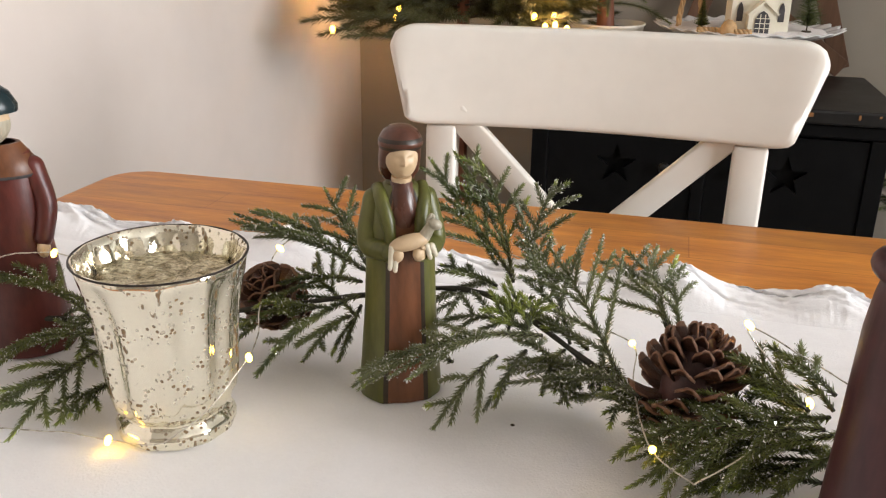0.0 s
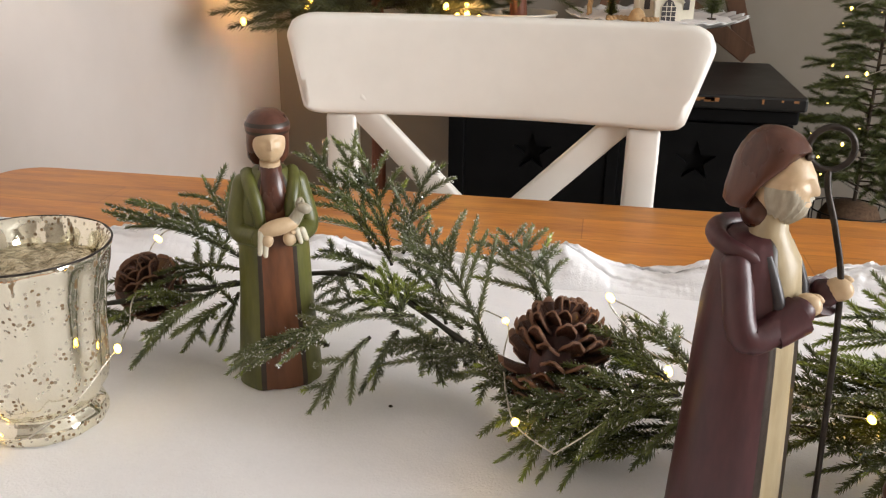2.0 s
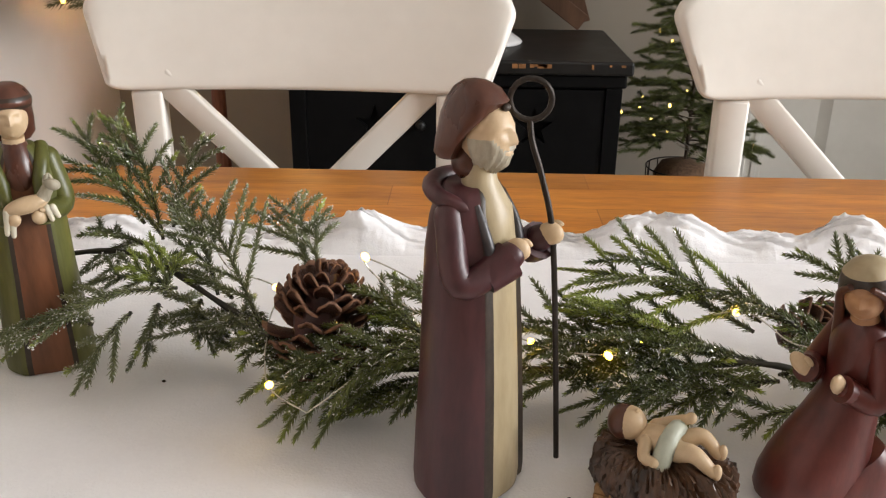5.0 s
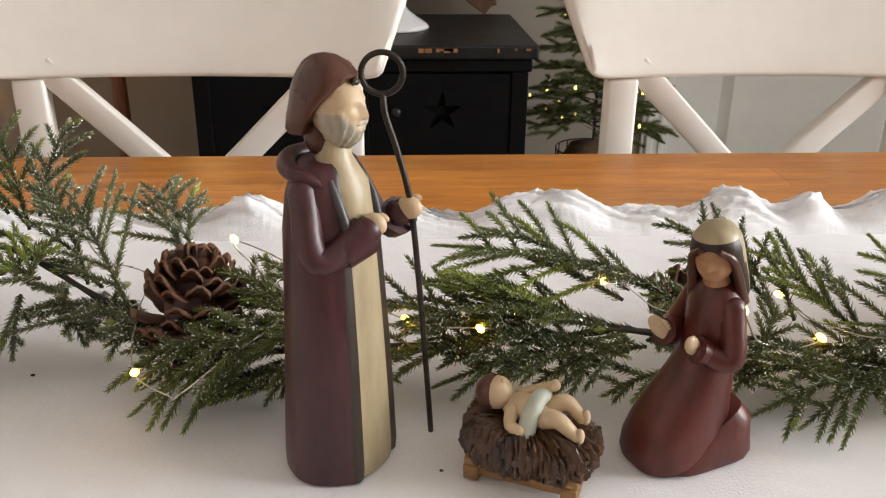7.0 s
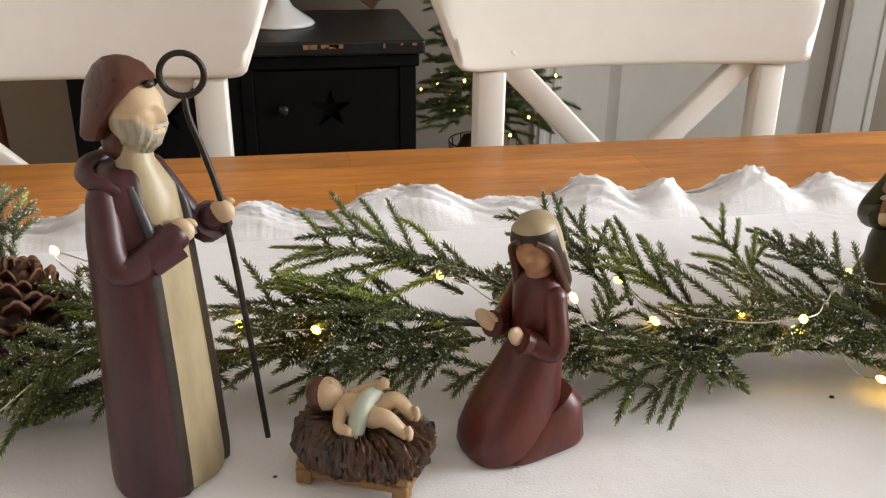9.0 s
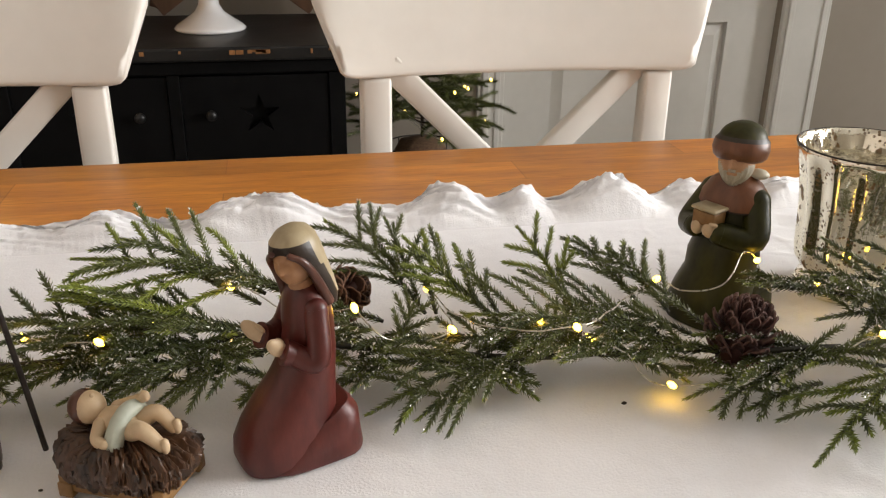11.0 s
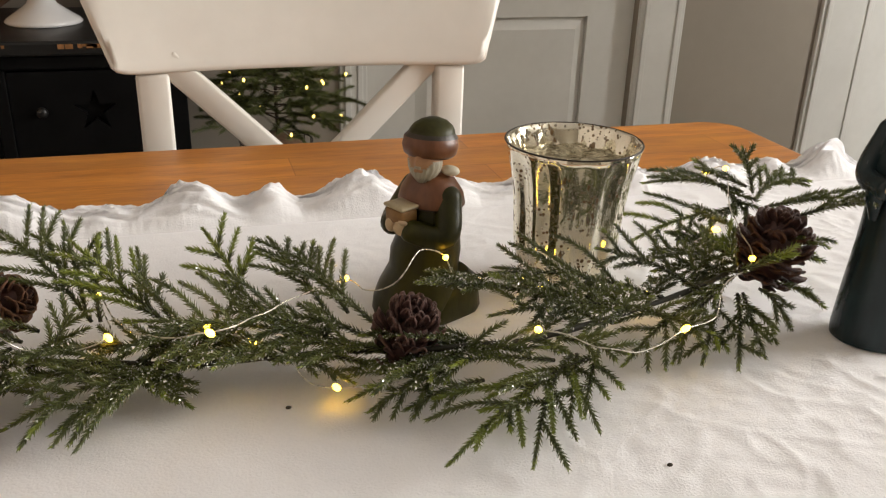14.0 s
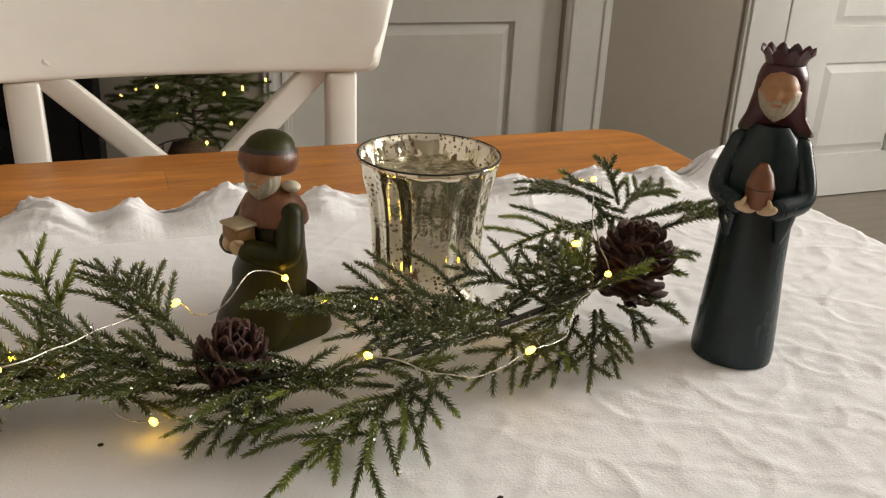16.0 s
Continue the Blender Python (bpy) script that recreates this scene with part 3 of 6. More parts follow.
# ---- cups ----
def make_cup(name, m, label):
    """A fluted mercury-glass candle cup: flared lip, slightly waisted body, round foot."""
    b = bmesh.new()
    H = 0.116
    prof = [(0.0, 0.0310), (0.002, 0.0332), (0.007, 0.0334), (0.0105, 0.0318), (0.013, 0.0284), (0.0155, 0.0282), (0.019, 0.0315), (0.024, 0.0338), (0.034, 0.0354), (0.05, 0.0362), (0.066, 0.0370), (0.08, 0.0384),
            (0.092, 0.0402), (0.102, 0.0425), (0.110, 0.0450), (0.1155, 0.0466)]
    n = 96
    def ring(z, r, k):
        z, r = z * 0.866, r * 0.953
        f = 0.046 * (1 if 0.017 < z < 0.091 else 0.25)
        return [b.verts.new(((r * (1 + f * math.cos(12 * 2 * math.pi * i / n))) * math.cos(2 * math.pi * i / n),
                             (r * (1 + f * math.cos(12 * 2 * math.pi * i / n))) * math.sin(2 * math.pi * i / n), z)) for i in range(n)]
    rows = [ring(z, r, k) for k, (z, r) in enumerate(prof)]
    inner = [ring(z, r - 0.0022, k) for k, (z, r) in reversed(list(enumerate(prof))) if z > 0.021]
    allr = rows + [ring(0.1165, 0.0455, 0)] + inner
    for r0, r1 in zip(allr, allr[1:]):
        for i in range(n):
            b.faces.new((r0[i], r0[(i + 1) % n], r1[(i + 1) % n], r1[i]))
    b.faces.new(rows[0][::-1])
    b.faces.new(inner[-1])
    c = thing(name, m, label, "candle holder", "mercury glass cups")
    part("cup", b, GLASS, c)
    b = bmesh.new()
    tube(b, [(0.0444 * math.cos(2 * math.pi * i / 64), 0.0444 * math.sin(2 * math.pi * i / 64), 0.1006) for i in range(64)], 0.0006, 6, closed=True)
    part("lip", b, IRON, c, "dark rim line")
    b = bmesh.new()
    rows = loft(b, [(0, 0, 0.0195, 0.0275, 0.0275), (0, 0, 0.060, 0.0318, 0.0318), (0, 0, 0.080, 0.0348, 0.0348), (0, 0, 0.0868, 0.0362, 0.0362), (0, 0, 0.0876, 0.0345, 0.0345), (0, 0, 0.0872, 0.028, 0.028), (0, 0, 0.0874, 0.020, 0.020), (0, 0, 0.0870, 0.011, 0.011), (0, 0, 0.0872, 0.002, 0.002)], 48)
    for row in rows[4:]:
        for v in row:
            v.co.z += 0.0035 * noise.noise(v.co * 130)
    part("insert", b, FILLING, c, "gold-flecked silvered glass filling")
    return c


make_cup("candle_cup", pose(-0.040, 0.833, 0.751), "silvered mercury glass candle cup with worn specks")
make_cup("candle_cup", pose(0.842, 0.921, 0.751), "silvered mercury glass candle cup beside the garland")


# ---- painted resin figurines, each one plain mesh ----
MATS = [PLUM, WINE, TAN, SKIN, BEARD, HAIR, RUST, OLIVE, MOSS, TEAL, SLATE, DARKTRIM, CROWN, IVORY, PALE, STRAW, OCHRE, IRON, SHADED_SKIN]
(M_PLUM, M_WINE, M_TAN, M_SKIN, M_BEARD, M_HAIR, M_RUST, M_OLIVE, M_MOSS, M_TEAL, M_SLATE, M_DARK, M_CROWN, M_IVORY, M_PALE, M_STRAW, M_OCHRE, M_IRON, M_SHADED_SKIN) = range(19)


def figurine(name, b, m, label):
    ob = put(name, b, MATS)
    me = ob.data
    me.set_sharp_from_angle(angle=radians(50))
    ob.matrix_world = m
    return tagged(ob, label, "figurine", "nativity figurines")


def limb(b, pts, radii, mat, n=14):
    """A sleeve or limb with rounded ends that thins along its bend."""
    ball(b, pts[0], (radii[0],) * 3, mat, seg=16)
    line = smooth_line(pts, 6)
    tube(b, line, [radii[0] + (radii[-1] - radii[0]) * i / (len(line) - 1) for i in range(len(line))], n, mat)
    ball(b, pts[-1], (radii[-1] * 0.97,) * 3, mat, seg=12)


def hood(b, rings, mats, brow, low, n=36):
    """A draped head cloth, open in front: its front edge runs from brow (y, z) back to low (y, z)."""
    rows = loft(b, rings, n, mats)
    for row in rows:
        for v in row:
            t = min(1.0, max(0.0, (brow[1] - v.co.z) / (brow[1] - low[1])))
            if v.co.z < brow[1]:
                v.co.y = max(v.co.y, brow[0] + (low[0] - brow[0]) * t ** 0.7)


def mitten(b, c, r, mat, rz=0, rx=0):
    """A simple closed hand with a thumb."""
    m = pose(0, 0, 0, rx, 0, rz)
    ball(b, c, (r * 0.75, r * 1.15, r), mat, m, 12)
    d = m.to_3x3() @ Vector((r * 0.55, -r * 0.35, r * 0.75))
    ball(b, Vector(c) + d, (r * 0.32, r * 0.6, r * 0.32), mat, m, 8)


def face(b, c, r, mat, beard=None):
    """A carved head: nose, brow, eye hollows, cheeks, lips and chin worked into an oval; the beard has grooved strands."""
    nu, nv, rows = 56, 36, []

    def carve(az, el):
        f = abs(az)
        d = 0.23 * math.exp(-(az / 0.17) ** 2) * math.exp(-((el + 0.15) / (0.24 if el > -0.15 else 0.07)) ** 2) + 0.07 * math.exp(-(az / 0.15) ** 2 - ((el - 0.16) / 0.18) ** 2)
        d += -0.11 * math.exp(-((f - 0.36) / 0.20) ** 2 - ((el - 0.13) / 0.11) ** 2) + 0.05 * math.exp(-((f - 0.37) / 0.13) ** 2 - ((el - 0.08) / 0.05) ** 2)
        d += 0.05 * math.exp(-((el - 0.32) / 0.09) ** 2 - (az / 0.7) ** 2) + 0.04 * math.exp(-((f - 0.48) / 0.25) ** 2 - ((el + 0.2) / 0.2) ** 2)
        d += 0.045 * math.exp(-(az / 0.22) ** 2 - ((el + 0.37) / 0.05) ** 2) + 0.045 * math.exp(-(az / 0.19) ** 2 - ((el + 0.50) / 0.05) ** 2)
        return d + 0.07 * math.exp(-(az / 0.3) ** 2 - ((el + 0.78) / 0.15) ** 2)

    def hairy(az, el):
        f = abs(az)
        line = -0.46 if f < 0.30 else -0.46 + 0.50 * min(1.0, (f - 0.30) / 0.75)
        return beard is not None and f < 1.9 and (el < line or (f < 0.42 and -0.40 < el < -0.27 - 0.12 * f))

    for k in range(nv + 1):
        el = -1.50 + 3.0 * k / nv
        row = []
        for i in range(nu):
            az = 2 * math.pi * i / nu
            az = az - 2 * math.pi if az > math.pi else az
            q = 1 + carve(az, el)
            drop = 0.0
            if hairy(az, el):
                q += 0.075 + 0.035 * math.sin(17 * az + 2.2 * math.sin(4 * el))
                drop = 0.18 * max(0.0, -el - 0.45) * max(0.0, math.cos(az))
            row.append(b.verts.new((c[0] + r * 0.86 * q * math.sin(az) * math.cos(el), c[1] - r * 0.95 * q * math.cos(az) * math.cos(el) - r * 0.25 * drop, c[2] + r * 1.14 * (q if el < 0 else 1) * math.sin(el) - r * drop)))
        rows.append(row)
    for k in range(nv):
        el = -1.50 + 3.0 * (k + 0.5) / nv
        for i in range(nu):
            az = 2 * math.pi * (i + 0.5) / nu
            az = az - 2 * math.pi if az > math.pi else az
            j = (i + 1) % nu
            b.faces.new((rows[k][i], rows[k][j], rows[k + 1][j], rows[k + 1][i])).material_index = beard if hairy(az, el) else mat
    b.faces.new(rows[0][::-1]).material_index = mat if beard is None else beard
    b.faces.new(rows[-1]).material_index = mat


def kneeling_body(b, w, mat, torso, rear=0.028):
    """Robe of a figure sitting back on its heels, knees to the front; w: half width at the knees; torso: rings above the lap."""
    low = loft(b, [(0, -0.006, 0, w * 0.95, 0.0225, 3.0), (0, -0.006, 0.004, w * 1.02, 0.0238, 2.9), (0, -0.006, 0.012, w * 1.02, 0.0236, 2.6), (0, -0.0035, 0.021, w * 0.98, 0.0222, 2.5), (0, 0.0, 0.031, w * 0.90, 0.0192, 2.3), *torso], 48, mat)
    for k, row in enumerate(low[:5]):
        for i, v in enumerate(row):
            a = 2 * math.pi * i / 48
            v.co.x *= 1 + 0.03 * math.sin(4 * a + 0.9 + 0.4 * k)
    heel = loft(b, [(0, 0.005, 0, w * 1.00, rear - 0.005, 5.0), (0, 0.005, 0.003, w * 1.04, rear - 0.004, 5.0), (0, 0.006, 0.012, w * 1.03, rear - 0.006, 4.5), (0, 0.007, 0.022, w * 0.98, rear - 0.0075, 4.0), (0, 0.007, 0.0265, w * 0.85, rear - 0.011, 3.0)], 40, mat)
    for row in heel:
        for v in row:
            v.co.x *= 1.07
            v.co.z *= 0.30 + 0.70 * min(1.0, max(0.0, (v.co.y + 0.018) / 0.036))


def robe(b, rings, panel, body, edge, half=0.42, hem=None, folds=0.0):
    """A robe whose front shows an underdress between two dark edges, with shallow carved folds."""
    rows = loft(b, rings, 56, lambda a, k: (panel if abs(a) < half else edge if abs(a) < half + 0.12 else body))
    for k, row in enumerate(rows):
        cx, cy = rings[k][0], rings[k][1]
        for i, v in enumerate(row):
            a = 2 * math.pi * i / 56
            a = a - 2 * math.pi if a > math.pi else a
            f = folds * max(0.0, 1 - k / 6) * math.sin(7 * a + 0.4 * k)
            ridge = 0.0 if panel == body else 0.035 if half < abs(a) < half + 0.22 else (-0.05 if abs(a) < half - 0.05 else 0)
            v.co.x = cx + (v.co.x - cx) * (1 + f + ridge)
            v.co.y = cy + (v.co.y - cy) * (1 + f + ridge)


# Standing man with a staff, plum robe
b = bmesh.new()
robe(b, [(0, 0, 0, 0.0272, 0.0235), (0, 0, 0.006, 0.0275, 0.024), (0, 0, 0.03, 0.0265, 0.023), (0, 0, 0.06, 0.0248, 0.0215), (0, 0.0005, 0.09, 0.0232, 0.02), (0, 0.001, 0.115, 0.0222, 0.0185), (0, 0.0015, 0.13, 0.0198, 0.0162),
         (0, 0.002, 0.1395, 0.0155, 0.0135), (0, 0.002, 0.1435, 0.011, 0.010)], M_TAN, M_PLUM, M_DARK, 0.50, folds=0.012)
loft(b, [(0, -0.0085, 0.108, 0.008, 0.006), (0, -0.0095, 0.12, 0.0115, 0.0085), (0, -0.007, 0.134, 0.0115, 0.009), (0, -0.002, 0.145, 0.0075, 0.0075), (0, -0.002, 0.153, 0.0065, 0.0065)], 20, M_TAN)
n0 = len(b.verts)
face(b, (0, -0.0048, 0.1642), 0.0120, M_SKIN, M_BEARD)
hood(b, [(0, 0.0072, 0.1550, 0.0134, 0.0080), (0, 0.0072, 0.1565, 0.0143, 0.0093), (0, 0.0056, 0.1610, 0.0136, 0.0110), (0, 0.0030, 0.1665, 0.0130, 0.0126), (0, 0.0010, 0.172, 0.0128, 0.0138), (0, -0.0002, 0.1775, 0.0116, 0.0128),
         (0, 0.0, 0.1820, 0.0086, 0.0096), (0, 0.0008, 0.1845, 0.0048, 0.0053), (0, 0.001, 0.1854, 0.001, 0.001)], M_HAIR, (-0.0130, 0.1755), (0.0040, 0.158))
ball(b, (0, 0.0025, 0.1525), (0.0096, 0.0072, 0.0085), M_HAIR, seg=18)
ball(b, (0, -0.0128, 0.1755), (0.0025, 0.0018, 0.0016), M_DARK, seg=8)
b.verts.ensure_lookup_table()
bmesh.ops.rotate(b, cent=(0, 0.001, 0), matrix=Matrix.Rotation(radians(4), 3, "Z"), verts=b.verts[n0:])
collar = [(0.0158 * math.sin(a), 0.004 - 0.0135 * math.cos(a), 0.139 - 0.010 * max(0, math.cos(a)) ** 2 + 0.003 * max(0, -math.cos(a))) for a in [radians(d) for d in range(24, 337, 12)]]
tube(b, collar, [0.0022 + 0.0020 * math.sin(math.pi * i / (len(collar) - 1)) for i in range(len(collar))], 12, M_PLUM)
for s in (-1, 1):
    tube(b, smooth_line([(s * 0.0105, -0.0075, 0.1375), (s * 0.0118, -0.0130, 0.126), (s * 0.0105, -0.0165, 0.112)], 5), [0.0016 + 0.00012 * k for k in range(11)], 10, M_SLATE)
for s, el, hd in ((-1, (-0.0235, -0.009, 0.108), (-0.004, -0.0205, 0.117)), (1, (0.0255, -0.008, 0.1095), (0.0195, -0.0215, 0.1175))):
    limb(b, [(s * 0.0160, 0.002, 0.1325), el, hd], [0.0062, 0.0060], M_PLUM)
    e, h = Vector(el), Vector(hd)
    loft_end = h - (h - e).normalized() * 0.001
    tube(b, [e + (h - e) * 0.45 + Vector((0, 0, -0.003)), loft_end + Vector((0, 0, -0.001))], [0.0072, 0.0086], 12, M_PLUM)
mitten(b, (-0.002, -0.0225, 0.1195), 0.0046, M_SKIN, 20, 30)
mitten(b, (0.0192, -0.0262, 0.1205), 0.0050, M_SKIN, 10, 0)
staff = smooth_line([(0.0335, -0.0292, 0.001), (0.0268, -0.0285, 0.06), (0.0198, -0.0268, 0.119), (0.0178, -0.0215, 0.144), (0.0168, -0.0165, 0.159), (0.0176, -0.0147, 0.1678)], 6)
tube(b, staff, 0.00135, 8, M_IRON)
tube(b, [(0.0175 + 0.0084 * math.sin(a) * 0.53, -0.0146 - 0.0084 * math.sin(a) * 0.85, 0.1760 - 0.0084 * math.cos(a)) for a in [2 * math.pi * i / 28 for i in range(28)]], 0.0013, 8, M_IRON, closed=True)
figurine("standing_figurine", b, pose(0.309, 0.806, 0.7515, 0, 0, 58), "painted resin standing man in plum robe with staff")

# Shepherd with a lamb, olive coat
b = bmesh.new()
robe(b, [(0, 0, 0, 0.0238, 0.019), (0, 0, 0.006, 0.0242, 0.0195), (0, 0, 0.03, 0.0225, 0.0185), (0, 0, 0.06, 0.0205, 0.017), (0, 0, 0.09, 0.0195, 0.016), (0, 0.0005, 0.108, 0.0188, 0.0152), (0, 0.001, 0.12, 0.0165, 0.0138),
         (0, 0.0015, 0.127, 0.0128, 0.0115), (0, 0.0015, 0.131, 0.009, 0.009)], M_RUST, M_OLIVE, M_DARK, 0.48, folds=0.01)
loft(b, [(0, -0.0075, 0.105, 0.0075, 0.006), (0, -0.0085, 0.116, 0.0085, 0.0065), (0, -0.005, 0.127, 0.0075, 0.0065), (0, -0.002, 0.133, 0.006, 0.006)], 18, M_HAIR)
tube(b, [(0, -0.002, 0.129), (0, -0.003, 0.136)], 0.0056, 12, M_SKIN)
face(b, (0, -0.0035, 0.1465), 0.0102, M_SKIN)
hood(b, [(0, 0.0062, 0.1325, 0.0085, 0.006), (0, 0.0055, 0.1365, 0.0112, 0.0088), (0, 0.003, 0.145, 0.0116, 0.0110), (0, 0.0008, 0.1515, 0.0114, 0.0122), (0, -0.0002, 0.1535, 0.0121, 0.0130), (0, -0.0002, 0.1560, 0.0122, 0.0131), (0, 0.0, 0.158, 0.0113, 0.0120),
         (0, 0.0003, 0.1612, 0.0094, 0.0099), (0, 0.0007, 0.1636, 0.006, 0.0063), (0, 0.001, 0.1645, 0.001, 0.001)], lambda a, k: M_DARK if k in (3, 5) else M_HAIR, (-0.0125, 0.1525), (0.0015, 0.138))
for s in (-1, 1):
    tube(b, smooth_line([(s * 0.012, 0.003, 0.128), (s * 0.0115, -0.008, 0.123), (s * 0.0085, -0.0145, 0.108), (s * 0.0082, -0.0165, 0.09)], 4), [0.004] * 8 + [0.0032] * 5, 10, M_OLIVE)
    limb(b, [(s * 0.0142, 0.002, 0.1215), (s * 0.0188, -0.004, 0.098), (s * 0.0095, -0.018, 0.0965)], [0.0066, 0.0056], M_OLIVE)
    mitten(b, (s * 0.0065, -0.0225, 0.0965), 0.0045, M_SKIN, s * -40, -25)
ball(b, (0.001, -0.0225, 0.1035), (0.0115, 0.0052, 0.0046), M_SKIN, pose(0, 0, 0, 0, -12, 0))
limb(b, [(0.009, -0.022, 0.106), (0.0125, -0.0225, 0.112)], [0.0036, 0.0030], M_BEARD, 8)
ball(b, (0.0145, -0.0235, 0.1135), (0.0045, 0.0032, 0.0032), M_BEARD, pose(0, 0, 0, 0, 20, 0), 10)
ball(b, (0.0118, -0.0215, 0.1165), (0.0012, 0.0012, 0.0032), M_BEARD, pose(0, 0, 0, 0, 25, 0), 8)
ball(b, (0.0142, -0.0205, 0.1165), (0.0012, 0.0012, 0.0028), M_BEARD, pose(0, 0, 0, 0, -15, 0), 8)
for x, z in ((-0.0095, 0.0895), (0.0115, 0.0945), (0.0145, 0.096), (-0.0068, 0.088)):
    limb(b, [(x * 0.9, -0.0235, 0.101), (x * 1.05, -0.0245, z)], [0.0019, 0.0013], M_IVORY, 8)
figurine("shepherd_figurine", b, pose(0.068, 0.903, 0.7515, 0, 0, 27) @ Matrix.Diagonal((1, 1, 0.975, 1)), "painted resin shepherd in olive coat holding a lamb")

# Kneeling woman, wine dress
b = bmesh.new()
kneeling_body(b, 0.0185, M_WINE, [(0, 0.0045, 0.042, 0.0148, 0.0158), (0, 0.0082, 0.053, 0.0126, 0.0130), (0, 0.0088, 0.063, 0.0128, 0.0118), (0, 0.0086, 0.072, 0.0140, 0.0114), (0, 0.0082, 0.079, 0.0138, 0.0102), (0, 0.0080, 0.0845, 0.0104, 0.0086), (0, 0.0076, 0.088, 0.0062, 0.006)])
n0 = len(b.verts)
tube(b, [(0, 0.0018, 0.083), (0, -0.0005, 0.091)], [0.0072, 0.0052], 16, M_SHADED_SKIN)
face(b, (0, -0.0022, 0.0995), 0.0095, M_SHADED_SKIN)
hood(b, [(0, 0.0098, 0.0740, 0.0108, 0.0040), (0, 0.0092, 0.080, 0.0125, 0.0062), (0, 0.0066, 0.088, 0.0124, 0.0090), (0, 0.0034, 0.097, 0.0118, 0.0112), (0, 0.0010, 0.1045, 0.0113, 0.0124), (0, 0.0006, 0.1095, 0.0100, 0.0116), (0, 0.0010, 0.1132, 0.0070, 0.0084), (0, 0.0014, 0.1150, 0.0035, 0.004), (0, 0.0015, 0.1155, 0.0008, 0.0008)],
     lambda a, k: M_TAN if k > 4 or abs(a) > 1.75 - 0.10 * k else M_DARK, (-0.0112, 0.1055), (0.0035, 0.084))
for s in (-1, 1):
    tube(b, smooth_line([(s * 0.0040, -0.0108, 0.1062), (s * 0.0086, -0.0068, 0.1015), (s * 0.0098, -0.0022, 0.0930), (s * 0.0104, 0.0012, 0.0840), (s * 0.0110, 0.0030, 0.0775)], 5), [0.0014 + 0.00007 * k for k in range(21)], 10, M_HAIR)
b.verts.ensure_lookup_table()
bmesh.ops.translate(b, vec=(0, 0.0056, 0), verts=b.verts[n0:])
bmesh.ops.rotate(b, cent=(0, 0.0086, 0.083), matrix=Euler((radians(4), radians(-6), radians(34))).to_matrix(), verts=b.verts[n0:])
for s, el, hd in ((-1, (-0.0180, 0.0040, 0.0590), (-0.0085, -0.0125, 0.0610)), (1, (0.0178, 0.0050, 0.0560), (0.0098, -0.0090, 0.0600))):
    h = Vector(hd)
    limb(b, [(s * 0.0112, 0.0080, 0.0775), el, h + Vector((0, 0.0045, -0.0018))], [0.0056, 0.0054], M_WINE)
    tube(b, [h + Vector((s * 0.001, 0.006, -0.0022)), h + Vector((0, 0.0012, 0.0))], [0.0054, 0.0062], 14, M_WINE)
    m = pose(0, 0, 0, 42, s * 10, s * 12)
    ball(b, h + Vector((0, -0.0018, 0.0028)), (0.0022, 0.0038, 0.0072), M_SKIN, m, 12)
    ball(b, h + Vector((-s * 0.0018, 0.0005, 0.0044)), (0.0012, 0.0014, 0.0034), M_SKIN, m, 8)
figurine("kneeling_woman_figurine", b, pose(0.4695, 0.8015, 0.7515, 0, 0, -68), "painted resin kneeling woman in wine-red dress and veil")

# Crib with the child
b = bmesh.new()
for x in (-0.024, 0.024):
    for y in (-0.0165, 0.0165):
        box(b, x - 0.004, y - 0.0035, 0, x + 0.004, y + 0.0035, 0.008, 0.0008, 1, M_OCHRE)
box(b, -0.028, -0.0188, 0.003, 0.028, 0.0188, 0.012, 0.001, 1, M_OCHRE)
rows = loft(b, [(0, 0, 0.0080, 0.0275, 0.0188, 3.4), (0, 0, 0.0100, 0.0296, 0.0206, 3.4), (0, 0, 0.0135, 0.0315, 0.0222, 3.2), (0, 0, 0.0165, 0.0320, 0.0226, 3.1), (0, 0, 0.0195, 0.0318, 0.0222, 3.0), (0, 0, 0.0222, 0.0310, 0.0212, 2.9), (-0.001, 0, 0.0248, 0.0292, 0.0194, 2.8),
                (-0.0015, 0, 0.0266, 0.0270, 0.0170, 2.7), (-0.002, 0, 0.0276, 0.0235, 0.0140, 2.6), (-0.003, 0, 0.0272, 0.0160, 0.0080, 2.4)], 260, M_STRAW)
for k, row in enumerate(rows):
    for i, v in enumerate(row):
        a = 2 * math.pi * i / 260
        d = Vector((math.cos(a + 0.05 * k), math.sin(a + 0.05 * k), 0))
        e = Vector((math.cos(a - 0.07 * k), math.sin(a - 0.07 * k), 0))
        g = 0.10 * (0.6 - 2 * abs(noise.noise(d * 13 + Vector((0, 0, 0.18 * k))))) + 0.08 * (0.6 - 2 * abs(noise.noise(e * 21 + Vector((0, 0, 5 + 0.2 * k)))))
        v.co.x *= 1 + g
        v.co.y *= 1 + 1.2 * g
        v.co.z += 0.020 * g * (k > 4) + (0.0040 * noise.noise(d * 16) if k < 2 else 0) - 0.06 * max(0, v.co.x) * (k > 3)
ball(b, (-0.0185, 0.0, 0.0385), (0.0082, 0.0076, 0.0082), M_SKIN)
ball(b, (-0.0215, 0.0005, 0.0380), (0.0078, 0.0082, 0.0088), M_HAIR)
ball(b, (-0.0155, -0.001, 0.0455), (0.0013, 0.0013, 0.0017), M_SKIN, seg=8)
ball(b, (-0.004, 0.0, 0.0335), (0.0118, 0.0078, 0.0068), M_SKIN)
limb(b, [(-0.009, -0.0065, 0.0345), (-0.0075, -0.0125, 0.0305), (-0.0025, -0.0145, 0.0300)], [0.0034, 0.0026], M_SKIN, 10)
